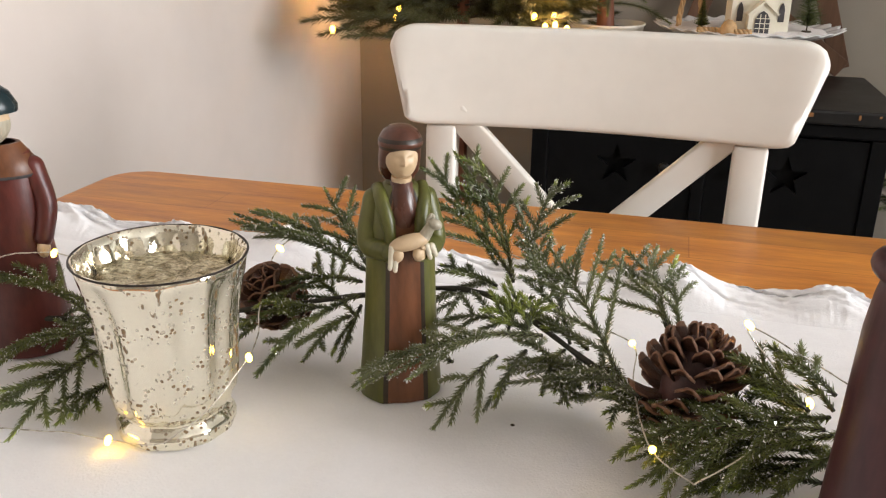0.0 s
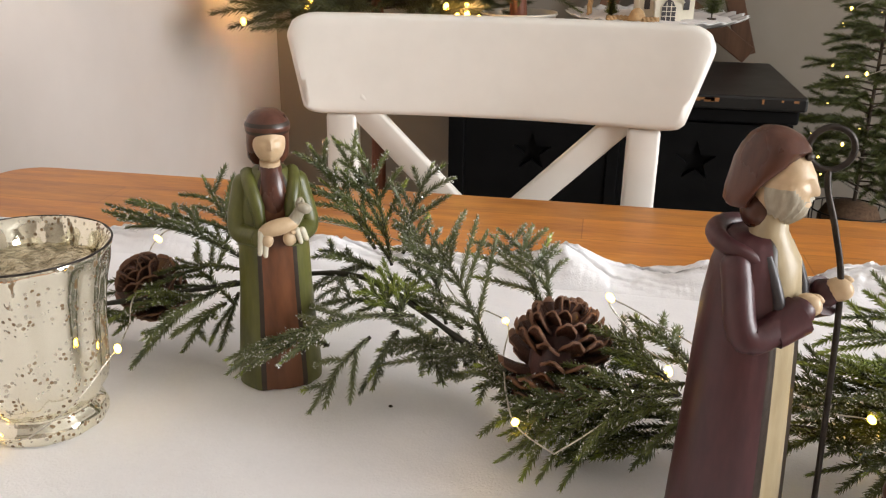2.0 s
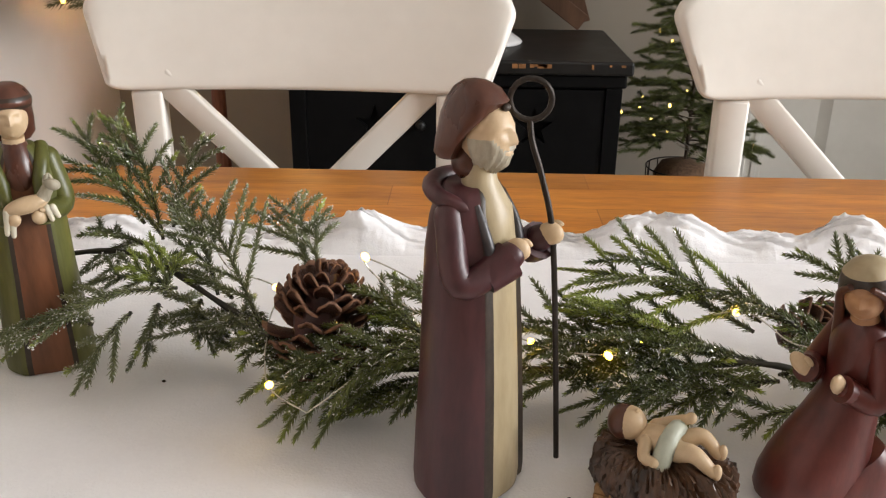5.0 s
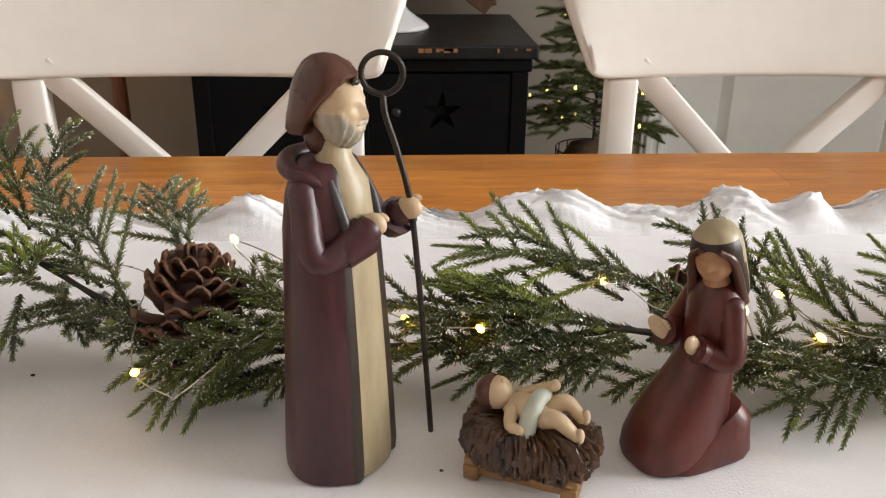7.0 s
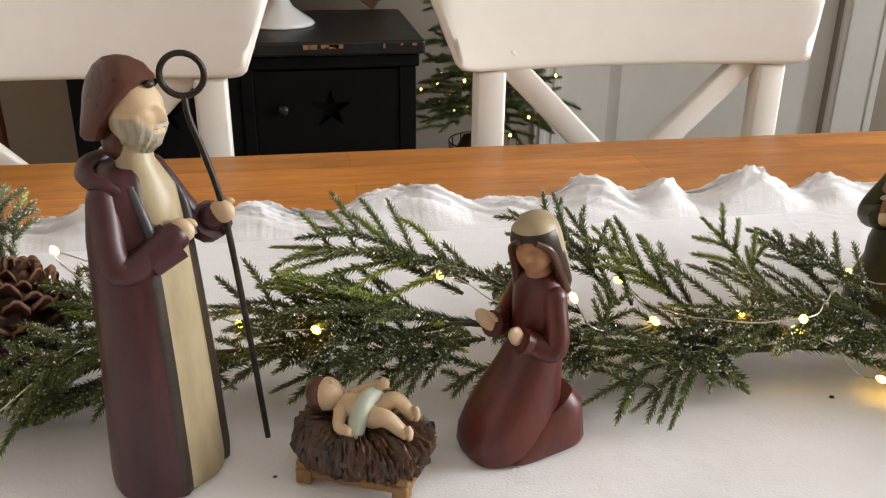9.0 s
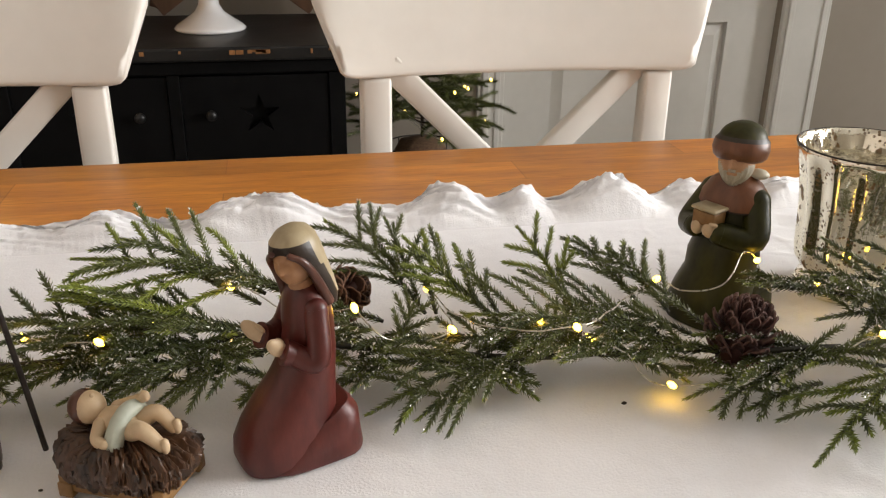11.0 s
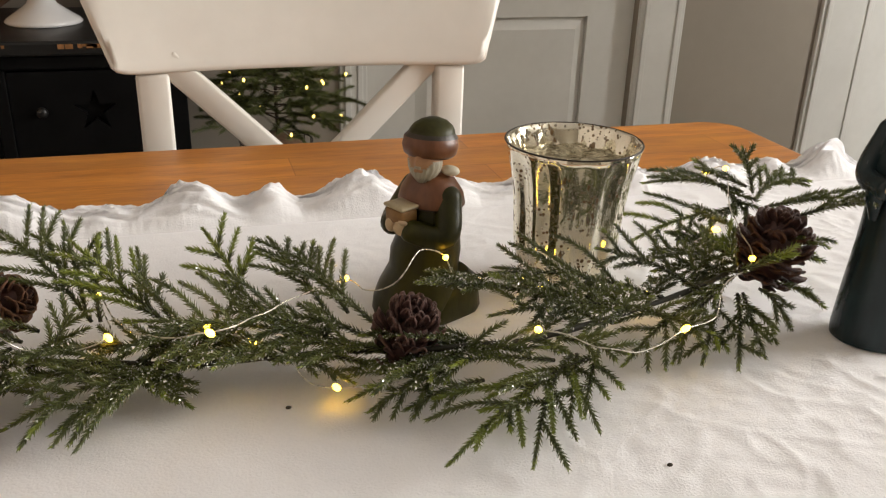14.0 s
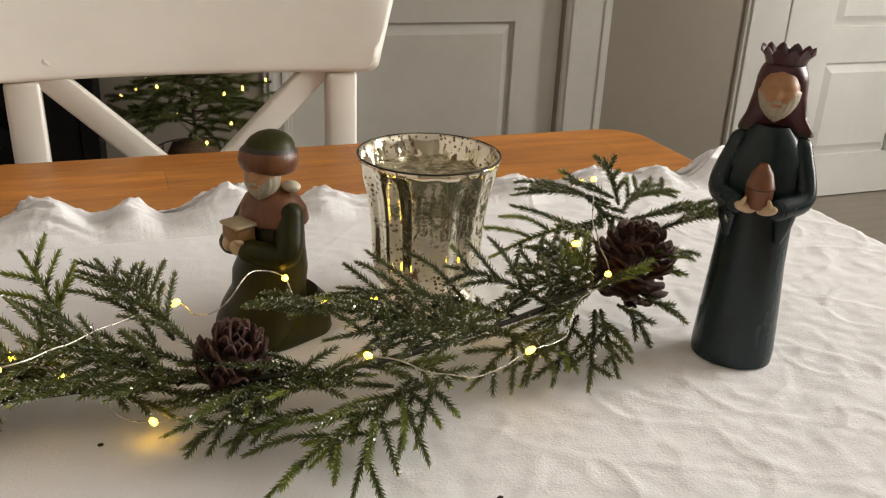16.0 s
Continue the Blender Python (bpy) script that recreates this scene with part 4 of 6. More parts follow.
limb(b, [(-0.007, 0.0055, 0.037), (0.001, 0.0085, 0.0400), (0.0075, 0.006, 0.0445)], [0.0034, 0.0024], M_SKIN, 10)
ball(b, (0.0085, 0.0055, 0.0455), (0.0028, 0.0022, 0.003), M_SKIN, seg=10)
limb(b, [(0.006, -0.004, 0.0325), (0.014, -0.0065, 0.0345), (0.0225, -0.0068, 0.0285)], [0.0052, 0.0030], M_SKIN, 10)
limb(b, [(0.006, 0.004, 0.0335), (0.0145, 0.0055, 0.0375), (0.0225, 0.0045, 0.0315)], [0.0050, 0.0030], M_SKIN, 10)
ball(b, (0.0245, -0.007, 0.0290), (0.0024, 0.0024, 0.0042), M_SKIN, seg=10)
ball(b, (0.0245, 0.0045, 0.0325), (0.0024, 0.0024, 0.0042), M_SKIN, seg=10)
tube(b, smooth_line([(0.004, 0.009, 0.0325), (0.0035, 0.004, 0.0395), (0.002, -0.003, 0.0395), (0.0005, -0.009, 0.0325), (-0.0005, -0.0115, 0.026)], 5), [0.0042] * 12 + [0.0046] * 9, 10, M_PALE)
figurine("crib_figurine", b, pose(0.3955, 0.789, 0.7515, 0, 0, -25) @ Matrix.Diagonal((0.93, 0.93, 0.95, 1)), "painted resin child lying on a dark straw crib")

# Kneeling man with a box, moss-green robe
b = bmesh.new()
kneeling_body(b, 0.0225, M_MOSS, [(0, 0.0012, 0.041, 0.0205, 0.0208), (0, 0.0040, 0.053, 0.0188, 0.0166), (0, 0.0050, 0.068, 0.0186, 0.0146), (0, 0.0048, 0.079, 0.0172, 0.0132), (0, 0.0045, 0.086, 0.0120, 0.0100)], 0.029)
loft(b, [(0, 0.0045, 0.0700, 0.0206, 0.0170), (0, 0.0048, 0.0712, 0.0214, 0.0176), (0, 0.0050, 0.0775, 0.0202, 0.0160), (0, 0.0045, 0.0845, 0.0150, 0.0125), (0, 0.0030, 0.0890, 0.0092, 0.0090)], 36, lambda a, k: M_DARK if k == 0 else M_RUST)
n0 = len(b.verts)
face(b, (0, -0.0040, 0.0975), 0.0106, M_SHADED_SKIN, M_BEARD)
loft(b, [(0, 0.0010, 0.0985, 0.0128, 0.0132), (0, 0.0006, 0.1005, 0.0148, 0.0154), (0, 0.0004, 0.1050, 0.0158, 0.0165), (0, 0.0006, 0.1100, 0.0150, 0.0156), (0, 0.0012, 0.1122, 0.0130, 0.0136), (0, 0.0018, 0.1138, 0.0126, 0.0130), (0, 0.0024, 0.1165, 0.0108, 0.0112), (0, 0.0030, 0.1190, 0.0074, 0.0076), (0, 0.0032, 0.1205, 0.003, 0.003)], 36,
     lambda a, k: M_RUST if k < 3 else M_DARK if k == 3 else M_MOSS)
b.verts.ensure_lookup_table()
bmesh.ops.rotate(b, cent=(0, 0.004, 0.088), matrix=Euler((radians(-6), 0, radians(22))).to_matrix(), verts=b.verts[n0:])
ball(b, (0.0100, 0.0095, 0.0905), (0.0062, 0.0048, 0.0030), M_IVORY, seg=12)
for s in (-1, 1):
    limb(b, [(s * 0.0142, 0.0045, 0.0755), (s * 0.0215, -0.0040, 0.0560), (s * 0.0085, -0.0170, 0.0585)], [0.0082, 0.0070], M_MOSS)
    mitten(b, (s * 0.0048, -0.0205, 0.0605), 0.0050, M_SKIN, s * -35, -20)
box(b, -0.0074, -0.0235, 0.0625, 0.0074, -0.0120, 0.0712, 0.0012, 2, M_OCHRE)
box(b, -0.0084, -0.0245, 0.0714, 0.0084, -0.0110, 0.0738, 0.0012, 2, M_TAN)
figurine("kneeling_man_figurine", b, pose(0.738, 0.903, 0.7515, 0, 0, -64) @ Matrix.Diagonal((1.06, 1.06, 1.03, 1)), "painted resin kneeling man in moss-green robe with box")

# Standing king, teal robe
b = bmesh.new()
robe(b, [(0, 0, 0, 0.0232, 0.0205), (0, 0, 0.006, 0.0236, 0.0208), (0, 0, 0.03, 0.0222, 0.0195), (0, 0, 0.06, 0.02, 0.0176), (0, 0.0, 0.085, 0.0192, 0.0162), (0, 0.0005, 0.108, 0.0205, 0.0158), (0, 0.001, 0.122, 0.0188, 0.0142), (0, 0.0015, 0.132, 0.0140, 0.0120),
         (0, 0.0015, 0.1375, 0.0095, 0.009)], M_TEAL, M_TEAL, M_TEAL, 0.4, folds=0.003)
face(b, (0, -0.0062, 0.1570), 0.0115, M_SHADED_SKIN, M_BEARD)
hood(b, [(0.001, 0.0060, 0.1325, 0.0200, 0.0100), (0.001, 0.0058, 0.1350, 0.0198, 0.0110), (0, 0.0045, 0.1420, 0.0158, 0.0118), (0, 0.003, 0.153, 0.0138, 0.0126), (0, 0.0010, 0.1625, 0.0131, 0.0138), (0, 0.0, 0.1670, 0.0118, 0.0130), (0, 0.0, 0.1700, 0.0102, 0.0110)], lambda a, k: M_DARK if k == 0 else M_CROWN, (-0.0125, 0.1655), (0.0015, 0.140))
n = 48
ring0 = [b.verts.new((0.0098 * math.sin(2 * math.pi * i / n), -0.0098 * math.cos(2 * math.pi * i / n), 0.1690)) for i in range(n)]
ring1 = [b.verts.new((0.0112 * math.sin(2 * math.pi * i / n), -0.0112 * math.cos(2 * math.pi * i / n), 0.1730)) for i in range(n)]
ring2 = [b.verts.new((0.0138 * math.sin(2 * math.pi * i / n), -0.0138 * math.cos(2 * math.pi * i / n), 0.1755 + (0.0034 if i % 4 == 2 else 0.0022 if i % 4 else 0))) for i in range(n)]
ring3 = [b.verts.new((0.0118 * math.sin(2 * math.pi * i / n), -0.0118 * math.cos(2 * math.pi * i / n), 0.1745 + (0.0034 if i % 4 == 2 else 0.0022 if i % 4 else 0))) for i in range(n)]
ring4 = [b.verts.new((0.009 * math.sin(2 * math.pi * i / n), -0.009 * math.cos(2 * math.pi * i / n), 0.1720)) for i in range(n)]
for r0, r1 in ((ring0, ring1), (ring1, ring2), (ring2, ring3), (ring3, ring4)):
    for i in range(n):
        b.faces.new((r0[i], r0[(i + 1) % n], r1[(i + 1) % n], r1[i])).material_index = M_CROWN
b.faces.new(ring4).material_index = M_CROWN
for s in (-1, 1):
    limb(b, [(s * 0.0158, 0.002, 0.1265), (s * 0.0222, -0.004, 0.102), (s * 0.0108, -0.019, 0.0975)], [0.0062, 0.0066], M_TEAL)
    loft(b, [(s * 0.0135, -0.0145, 0.078, 0.0022, 0.0028), (s * 0.0145, -0.0135, 0.088, 0.0052, 0.0052), (s * 0.0145, -0.0135, 0.100, 0.0074, 0.0074)], 14, M_TEAL)
    ball(b, (s * 0.0056, -0.0232, 0.0975), (0.0064, 0.0036, 0.0030), M_SKIN, pose(0, 0, 0, 0, s * -16, s * -28), 14)
    ball(b, (s * 0.0070, -0.0262, 0.1010), (0.0013, 0.0013, 0.0036), M_SKIN, pose(0, 0, 0, 0, s * -20, 0), 8)
loft(b, [(0, -0.0205, 0.0975, 0.0058, 0.0055), (0, -0.0205, 0.102, 0.0072, 0.0066), (0, -0.0205, 0.108, 0.0074, 0.0068), (0, -0.0205, 0.1088, 0.0078, 0.0072), (0, -0.0205, 0.110, 0.0074, 0.0068), (0, -0.0205, 0.1165, 0.0056, 0.0052), (0, -0.0205, 0.1215, 0.0022, 0.002)], 22,
     lambda a, k: M_DARK if k == 2 else M_RUST)
figurine("king_figurine", b, pose(0.998, 0.803, 0.7515, 0, 0, -44) @ Matrix.Diagonal((1, 1, 1.025, 1)), "painted resin crowned king in dark teal robe")

# Standing man in a wine robe beside the first cup
b = bmesh.new()
robe(b, [(0, 0, 0, 0.029, 0.024), (0, 0, 0.006, 0.0292, 0.0245), (0, 0, 0.035, 0.0268, 0.0225), (0, 0, 0.07, 0.0235, 0.0195), (0, 0.0, 0.095, 0.0215, 0.0172), (0, 0.0005, 0.115, 0.0205, 0.0155), (0, 0.001, 0.128, 0.0175, 0.013), (0, 0.001, 0.134, 0.010, 0.009)], M_WINE, M_WINE, M_WINE, 0.3, folds=0.014)
loft(b, [(0, 0, 0.1145, 0.0225, 0.0172), (0, 0, 0.1165, 0.0232, 0.0178), (0, 0.0005, 0.125, 0.0195, 0.0148), (0, 0.001, 0.134, 0.0125, 0.0105)], 32, lambda a, k: M_SLATE if k == 0 else M_RUST)
face(b, (0, -0.003, 0.1485), 0.0115, M_SKIN, M_BEARD)
loft(b, [(0, 0.001, 0.1525, 0.0138, 0.0142), (0, 0.001, 0.1565, 0.0142, 0.0146), (0, 0.001, 0.164, 0.0105, 0.011), (0, 0.002, 0.1685, 0.0045, 0.0045)], 26, M_TEAL)
for s in (-1, 1):
    limb(b, [(s * 0.0185, 0.0, 0.119), (s * 0.0245, -0.003, 0.096), (s * 0.0225, -0.009, 0.076)], [0.0070, 0.0058], M_WINE)
    mitten(b, (s * 0.0222, -0.0105, 0.0695), 0.0052, M_SKIN, 0, 80)
figurine("robed_figurine", b, pose(-0.183, 0.892, 0.7515, 0, 0, 18), "painted resin standing man in wine-red robe and cape")


# ---- evergreen pieces ----
class Needles:
    """Collects stems, needles and glitter into one mesh; slots: needles, stem, glitter, fresh needles."""

    def __init__(self, seed):
        self.v, self.f, self.m = [], [], []
        self.r = random.Random(seed)

    def spike(self, p, d, length, width, slot):
        s = d.orthogonal().normalized()
        u = d.cross(s)
        k = len(self.v)
        a = self.r.random() * 6.28
        for j in range(3):
            t = a + j * 2.0944
            self.v.append(p + width * (s * math.cos(t) + u * math.sin(t)))
        self.v.append(p + d * length)
        self.f += [(k, k + 1, k + 3), (k + 1, k + 2, k + 3), (k + 2, k, k + 3)]
        self.m += [slot] * 3

    def fleck(self, p, size):
        k = len(self.v)
        for _ in range(3):
            self.v.append(p + size * Vector((self.r.uniform(-1, 1), self.r.uniform(-1, 1), self.r.uniform(-1, 1))).normalized())
        self.v.append(p)
        self.f += [(k, k + 1, k + 2), (k, k + 1, k + 3), (k + 1, k + 2, k + 3)]
        self.m += [2] * 3

    def rod(self, pts, r0, r1, slot=1, n=5):
        side, rows = None, []
        for i, p in enumerate(pts):
            d = (pts[min(i + 1, len(pts) - 1)] - pts[max(i - 1, 0)]).normalized()
            side = d.orthogonal().normalized() if side is None else (side - d * side.dot(d)).normalized()
            u = d.cross(side)
            r = r0 + (r1 - r0) * i / (len(pts) - 1)
            rows.append(len(self.v))
            for j in range(n):
                a = 2 * math.pi * j / n
                self.v.append(p + r * (side * math.cos(a) + u * math.sin(a)))
        for a, b in zip(rows, rows[1:]):
            for j in range(n):
                self.f.append((a + j, a + (j + 1) % n, b + (j + 1) % n, b + j))
                self.m.append(slot)

    def brush(self, pts, spacing, length, width, fresh, glitter, floor):
        """Needles round a line of points, pointing forward, shorter at the tip; fresh: share of the line (from the tip) in new growth."""
        total = sum((b - a).length for a, b in zip(pts, pts[1:]))
        n = max(4, int(total / spacing))
        r = self.r
        cum = [0.0]
        for a, b in zip(pts, pts[1:]):
            cum.append(cum[-1] + (b - a).length)
        seg, turn = 0, r.random() * 6.28
        for i in range(n):
            s = (i + r.random()) / n
            while seg < len(pts) - 2 and cum[seg + 1] < s * total:
                seg += 1
            a, b = pts[seg], pts[seg + 1]
            p = a + (b - a) * ((s * total - cum[seg]) / max(1e-9, cum[seg + 1] - cum[seg]))
            d = (b - a).normalized()
            o = d.orthogonal().normalized()
            u = d.cross(o)
            turn += 2.39996
            lean = r.uniform(0.65, 1.0) * (1 - 0.55 * max(0, s - 0.75) * 4)
            way = (d + lean * (o * math.cos(turn) + u * math.sin(turn))).normalized()
            ln = length * r.uniform(0.75, 1.15) * (1 - 0.35 * max(0, s - 0.8) * 5)
            tip = p + way * ln
            if tip.z < floor:
                way = (way + Vector((0, 0, (floor - tip.z) / ln * 1.3))).normalized()
            self.spike(p, way, ln, width, 3 if s > 1 - fresh + r.uniform(-0.08, 0.08) else 0)
            if r.random() < glitter:
                self.fleck(p + way * ln * r.uniform(0.5, 1.0), 0.00092 * r.uniform(0.5, 1.25))

    def build(self, name, parent, mats):
        me = bpy.data.meshes.new(name)
        me.from_pydata([tuple(v) for v in self.v], [], self.f)
        for m in mats:
            me.materials.append(m)
        me.polygons.foreach_set("material_index", self.m)
        me.update()
        ob = new(name, me)
        ob.parent = parent
        return ob


def bowed(a, b, bow, n=7):
    mid = Vector((0, 0, bow * (b - a).length))
    return [a + (b - a) * (i / n) + mid * math.sin(math.pi * i / n) for i in range(n + 1)]


# ---- the back of the room ----
def make_cabinet():
    c = thing("cupboard", pose(0.277, 2.2, 0), "black painted wooden cupboard with star cut-outs, worn edges", "cupboard")
    part("body", boxed(-0.335, 0.022, 0.02, 0.335, 0.40, 0.672), BLACK, c, smooth=False)
    part("plinth", boxed(-0.32, 0.03, 0, 0.32, 0.39, 0.019), BLACK, c, smooth=False)
    part("top", boxed(-0.352, -0.018, 0.6725, 0.352, 0.42, 0.700, 0.005), BLACK_TOP, c, smooth=False)
    part("top_moulding", boxed(-0.342, -0.004, 0.645, 0.342, 0.021, 0.672, 0.004), BLACK, c, smooth=False)
    for x0, x1, z0, z1 in ((-0.335, -0.302, 0.02, 0.644), (0.302, 0.335, 0.02, 0.644), (-0.012, 0.012, 0.02, 0.644)):
        part("stile", boxed(x0, 0.0, z0, x1, 0.0215, z1, 0.002), BLACK, c, smooth=False)
    for s in (-1, 1):
        cx, hw, z0, z1 = s * 0.157, 0.1435, 0.025, 0.640
        d = bmesh.new()
        outer = [d.verts.new((cx + x, 0.004, z)) for x, z in ((-hw, z0), (hw, z0), (hw, z1), (-hw, z1))]
        star = [((0.042 if k % 2 == 0 else 0.0165) * math.sin(math.pi * k / 5) + cx + s * 0.005, 0.562 + (0.042 if k % 2 == 0 else 0.0165) * math.cos(math.pi * k / 5)) for k in range(10)]
        inner = [d.verts.new((x, 0.004, z)) for x, z in star]
        es = [d.edges.new((r[i], r[(i + 1) % len(r)])) for r in (outer, inner) for i in range(len(r))]
        bmesh.ops.triangle_fill(d, edges=es, use_beauty=True)
        deep = [d.verts.new((x, 0.0205, z)) for x, z in star]
        rim = [d.verts.new((v.co.x, 0.0205, v.co.z)) for v in outer]
        for a, b_ in ((inner, deep), (outer, rim)):
            for i in range(len(a)):
                d.faces.new((a[i], a[(i + 1) % len(a)], b_[(i + 1) % len(a)], b_[i]))
        bmesh.ops.recalc_face_normals(d, faces=d.faces)
        door = part("door", d, BLACK, c, smooth=False)
        k = bmesh.new()
        ball(k, (s * 0.068, -0.010, 0.565), (0.011, 0.009, 0.011), seg=14)
        tube(k, [(s * 0.068, 0.004, 0.565), (s * 0.068, -0.006, 0.565)], 0.005, 10)
        part("knob", k, BLACK_TOP, door, "round black wooden knob")
    rnd = random.Random(4)
    for x in (0.118, 0.132, 0.151, 0.164, 0.172, 0.182, 0.27, 0.305, 0.33, -0.05, 0.02):
        w = rnd.uniform(0.003, 0.010) * (1.2 if x < 0.2 and x > 0.1 else 0.5)
        part("worn_edge", boxed(x - w, -0.0188, 0.689 + rnd.uniform(-0.004, 0.002), x + w, -0.0178, 0.6945, 0.0003, 1), WORN, c, smooth=False)
    return c


make_cabinet()
CERAMIC = surface("white_ceramic", (0.74, 0.73, 0.72), (0.8, 0.79, 0.78), 8, 0.18, 0.0)
ENAMEL = surface("cream_enamel", (0.62, 0.57, 0.48), (0.72, 0.67, 0.58), 12, 0.4, 0.0002)
PLANK = surface("weathered_brown_wood", (0.075, 0.035, 0.017), (0.17, 0.085, 0.045), 18, 0.6, 0.0005, 80, stretch=(1, 1, 0.15))
REDWOOD = surface("red_brown_trunk", (0.11, 0.032, 0.014), (0.20, 0.065, 0.03), 40, 0.6, 0.0008, 90, stretch=(1, 1, 0.2))
ROPE = surface("tan_rope", (0.36, 0.22, 0.10), (0.52, 0.34, 0.17), 120, 0.8, 0.0005)
SNOW = surface("fake_snow", (0.72, 0.68, 0.66), (0.84, 0.80, 0.78), 90, 0.8, 0.001, 160)
COTTAGE = surface("cream_cottage_paint", (0.66, 0.62, 0.50), (0.74, 0.70, 0.58), 30, 0.6, 0.0002)
BURLAP = surface("brown_burlap", (0.10, 0.055, 0.03), (0.20, 0.12, 0.07), 160, 0.9, 0.0008, 400)
TREE_NEEDLE = surface("olive_tree_needles", (0.045, 0.052, 0.014), (0.11, 0.105, 0.032), 30, 0.5, vary=0.2)

# cake stand with its plate
cx, cy, cz = 0.345, 2.40, 0.7005
stand = thing("cake_stand", pose(cx, cy, cz), "white ceramic pedestal cake stand with scalloped rim", "cake stand")
b = bmesh.new()
prof = [(0.0, 0.072), (0.004, 0.075), (0.010, 0.070), (0.022, 0.052), (0.038, 0.030), (0.052, 0.022), (0.070, 0.020), (0.088, 0.026), (0.098, 0.045), (0.103, 0.08)]
loft(b, [(0, 0, z, r, r) for z, r in prof], 48)
part("pedestal", b, CERAMIC, stand)
b = bmesh.new()
n, rows = 168, []
for z, r, sc in ((0.100, 0.03, 0), (0.103, 0.10, 0), (0.110, 0.15, 0.3), (0.121, 0.180, 1), (0.1245, 0.186, 1), (0.124, 0.180, 1), (0.114, 0.148, 0.3), (0.108, 0.10, 0), (0.107, 0.03, 0)):
    rows.append([b.verts.new((r * (1 + 0.022 * sc * math.cos(28 * 2 * math.pi * i / n)) * math.cos(2 * math.pi * i / n), r * (1 + 0.022 * sc * math.cos(28 * 2 * math.pi * i / n)) * math.sin(2 * math.pi * i / n),
                              z + 0.0028 * sc * math.cos(28 * 2 * math.pi * i / n))) for i in range(n)])
for r0, r1 in zip(rows, rows[1:]):
    for i in range(n):
        b.faces.new((r0[i], r0[(i + 1) % n], r1[(i + 1) % n], r1[i]))
b.faces.new(rows[0][::-1])
b.faces.new(rows[-1])
part("plate", b, CERAMIC, stand)
b = bmesh.new()
loft(b, [(0, 0, 0, 0.16, 0.16), (0, 0, 0.006, 0.150, 0.150), (0, 0, 0.010, 0.11, 0.11)], 48)
for v in b.verts:
    v.co.z += 0.003 * noise.noise(v.co * 40)
ob = tagged(put("snow_bed", b, SNOW), "layer of white artificial snow on the cake stand", "snow", kind="stuff")
ob.matrix_world = pose(cx, cy, cz + 0.113)


def cottage():
    h = thing("miniature_cottage", pose(cx + 0.015, cy - 0.095, cz + 0.116, 0, 0, 8), "small cream cardboard cottage with arched dark windows", "cottage")
    b = bmesh.new()
    box(b, -0.055, 0, 0, 0.055, 0.06, 0.085)
    box(b, -0.026, -0.022, 0, 0.026, -0.0005, 0.042)
    vs = [b.verts.new(p) for p in ((-0.026, -0.022, 0.0421), (0.026, -0.022, 0.0421), (0, -0.022, 0.064), (-0.026, -0.0005, 0.0421), (0.026, -0.0005, 0.0421), (0, -0.0005, 0.064))]
    for f in ((0, 1, 2), (4, 3, 5), (0, 2, 5, 3), (1, 4, 5, 2)):
        b.faces.new([vs[i] for i in f])
    part("shell", b, COTTAGE, h, smooth=False)
    for s in (-1, 1):
        b = bmesh.new()
        a = math.atan2(0.022, 0.026)
        box(b, 0, -0.027, -0.001, 0.038, 0.0, 0.002, m=Matrix.Translation((0, 0, 0.0655)) @ Matrix.Rotation(a if s > 0 else math.pi - a, 4, "Y"))
        part("porch_roof", b, COTTAGE, h, smooth=False)
        b = bmesh.new()
        box(b, -0.064, -0.045, 0, 0.064, 0.0, 0.003, m=Matrix.Translation((0, 0.03, 0.112)) @ Matrix.Rotation(-s * 0.6 if s < 0 else math.pi + 0.6, 4, "X"))
        part("roof", b, SNOW, h, smooth=False)

    def arch(w, hgt, x, y, z, bars):
        b = bmesh.new()
        pts = [(-w, 0), (w, 0), (w, hgt * 0.62), (w * 0.55, hgt * 0.88), (0, hgt), (-w * 0.55, hgt * 0.88), (-w, hgt * 0.62)]
        f0 = [b.verts.new((x + p, y, z + q)) for p, q in pts]
        f1 = [b.verts.new((x + p, y + 0.002, z + q)) for p, q in pts]
        b.faces.new(f0)
        for i in range(7):
            b.faces.new((f0[i], f1[i], f1[(i + 1) % 7], f0[(i + 1) % 7]))
        win_ = part("window", b, SLATE, h, "dark arched window", smooth=False)
        if bars:
            g = bmesh.new()
            for xx in (-w / 3, w / 3):
                box(g, x + xx - 0.0007, y - 0.001, z, x + xx + 0.0007, y - 0.0002, z + hgt * 0.85)
            for zz in (0.22, 0.44, 0.66):
                box(g, x - w, y - 0.0012, z + hgt * zz - 0.0007, x + w, y - 0.0004, z + hgt * zz + 0.0007)
            part("glazing_bars", g, COTTAGE, win_, smooth=False)
    arch(0.0135, 0.042, 0, -0.0242, 0.006, True)
    arch(0.0055, 0.036, -0.039, -0.0022, 0.026, False)
    arch(0.0055, 0.036, 0.039, -0.0022, 0.026, False)


cottage()


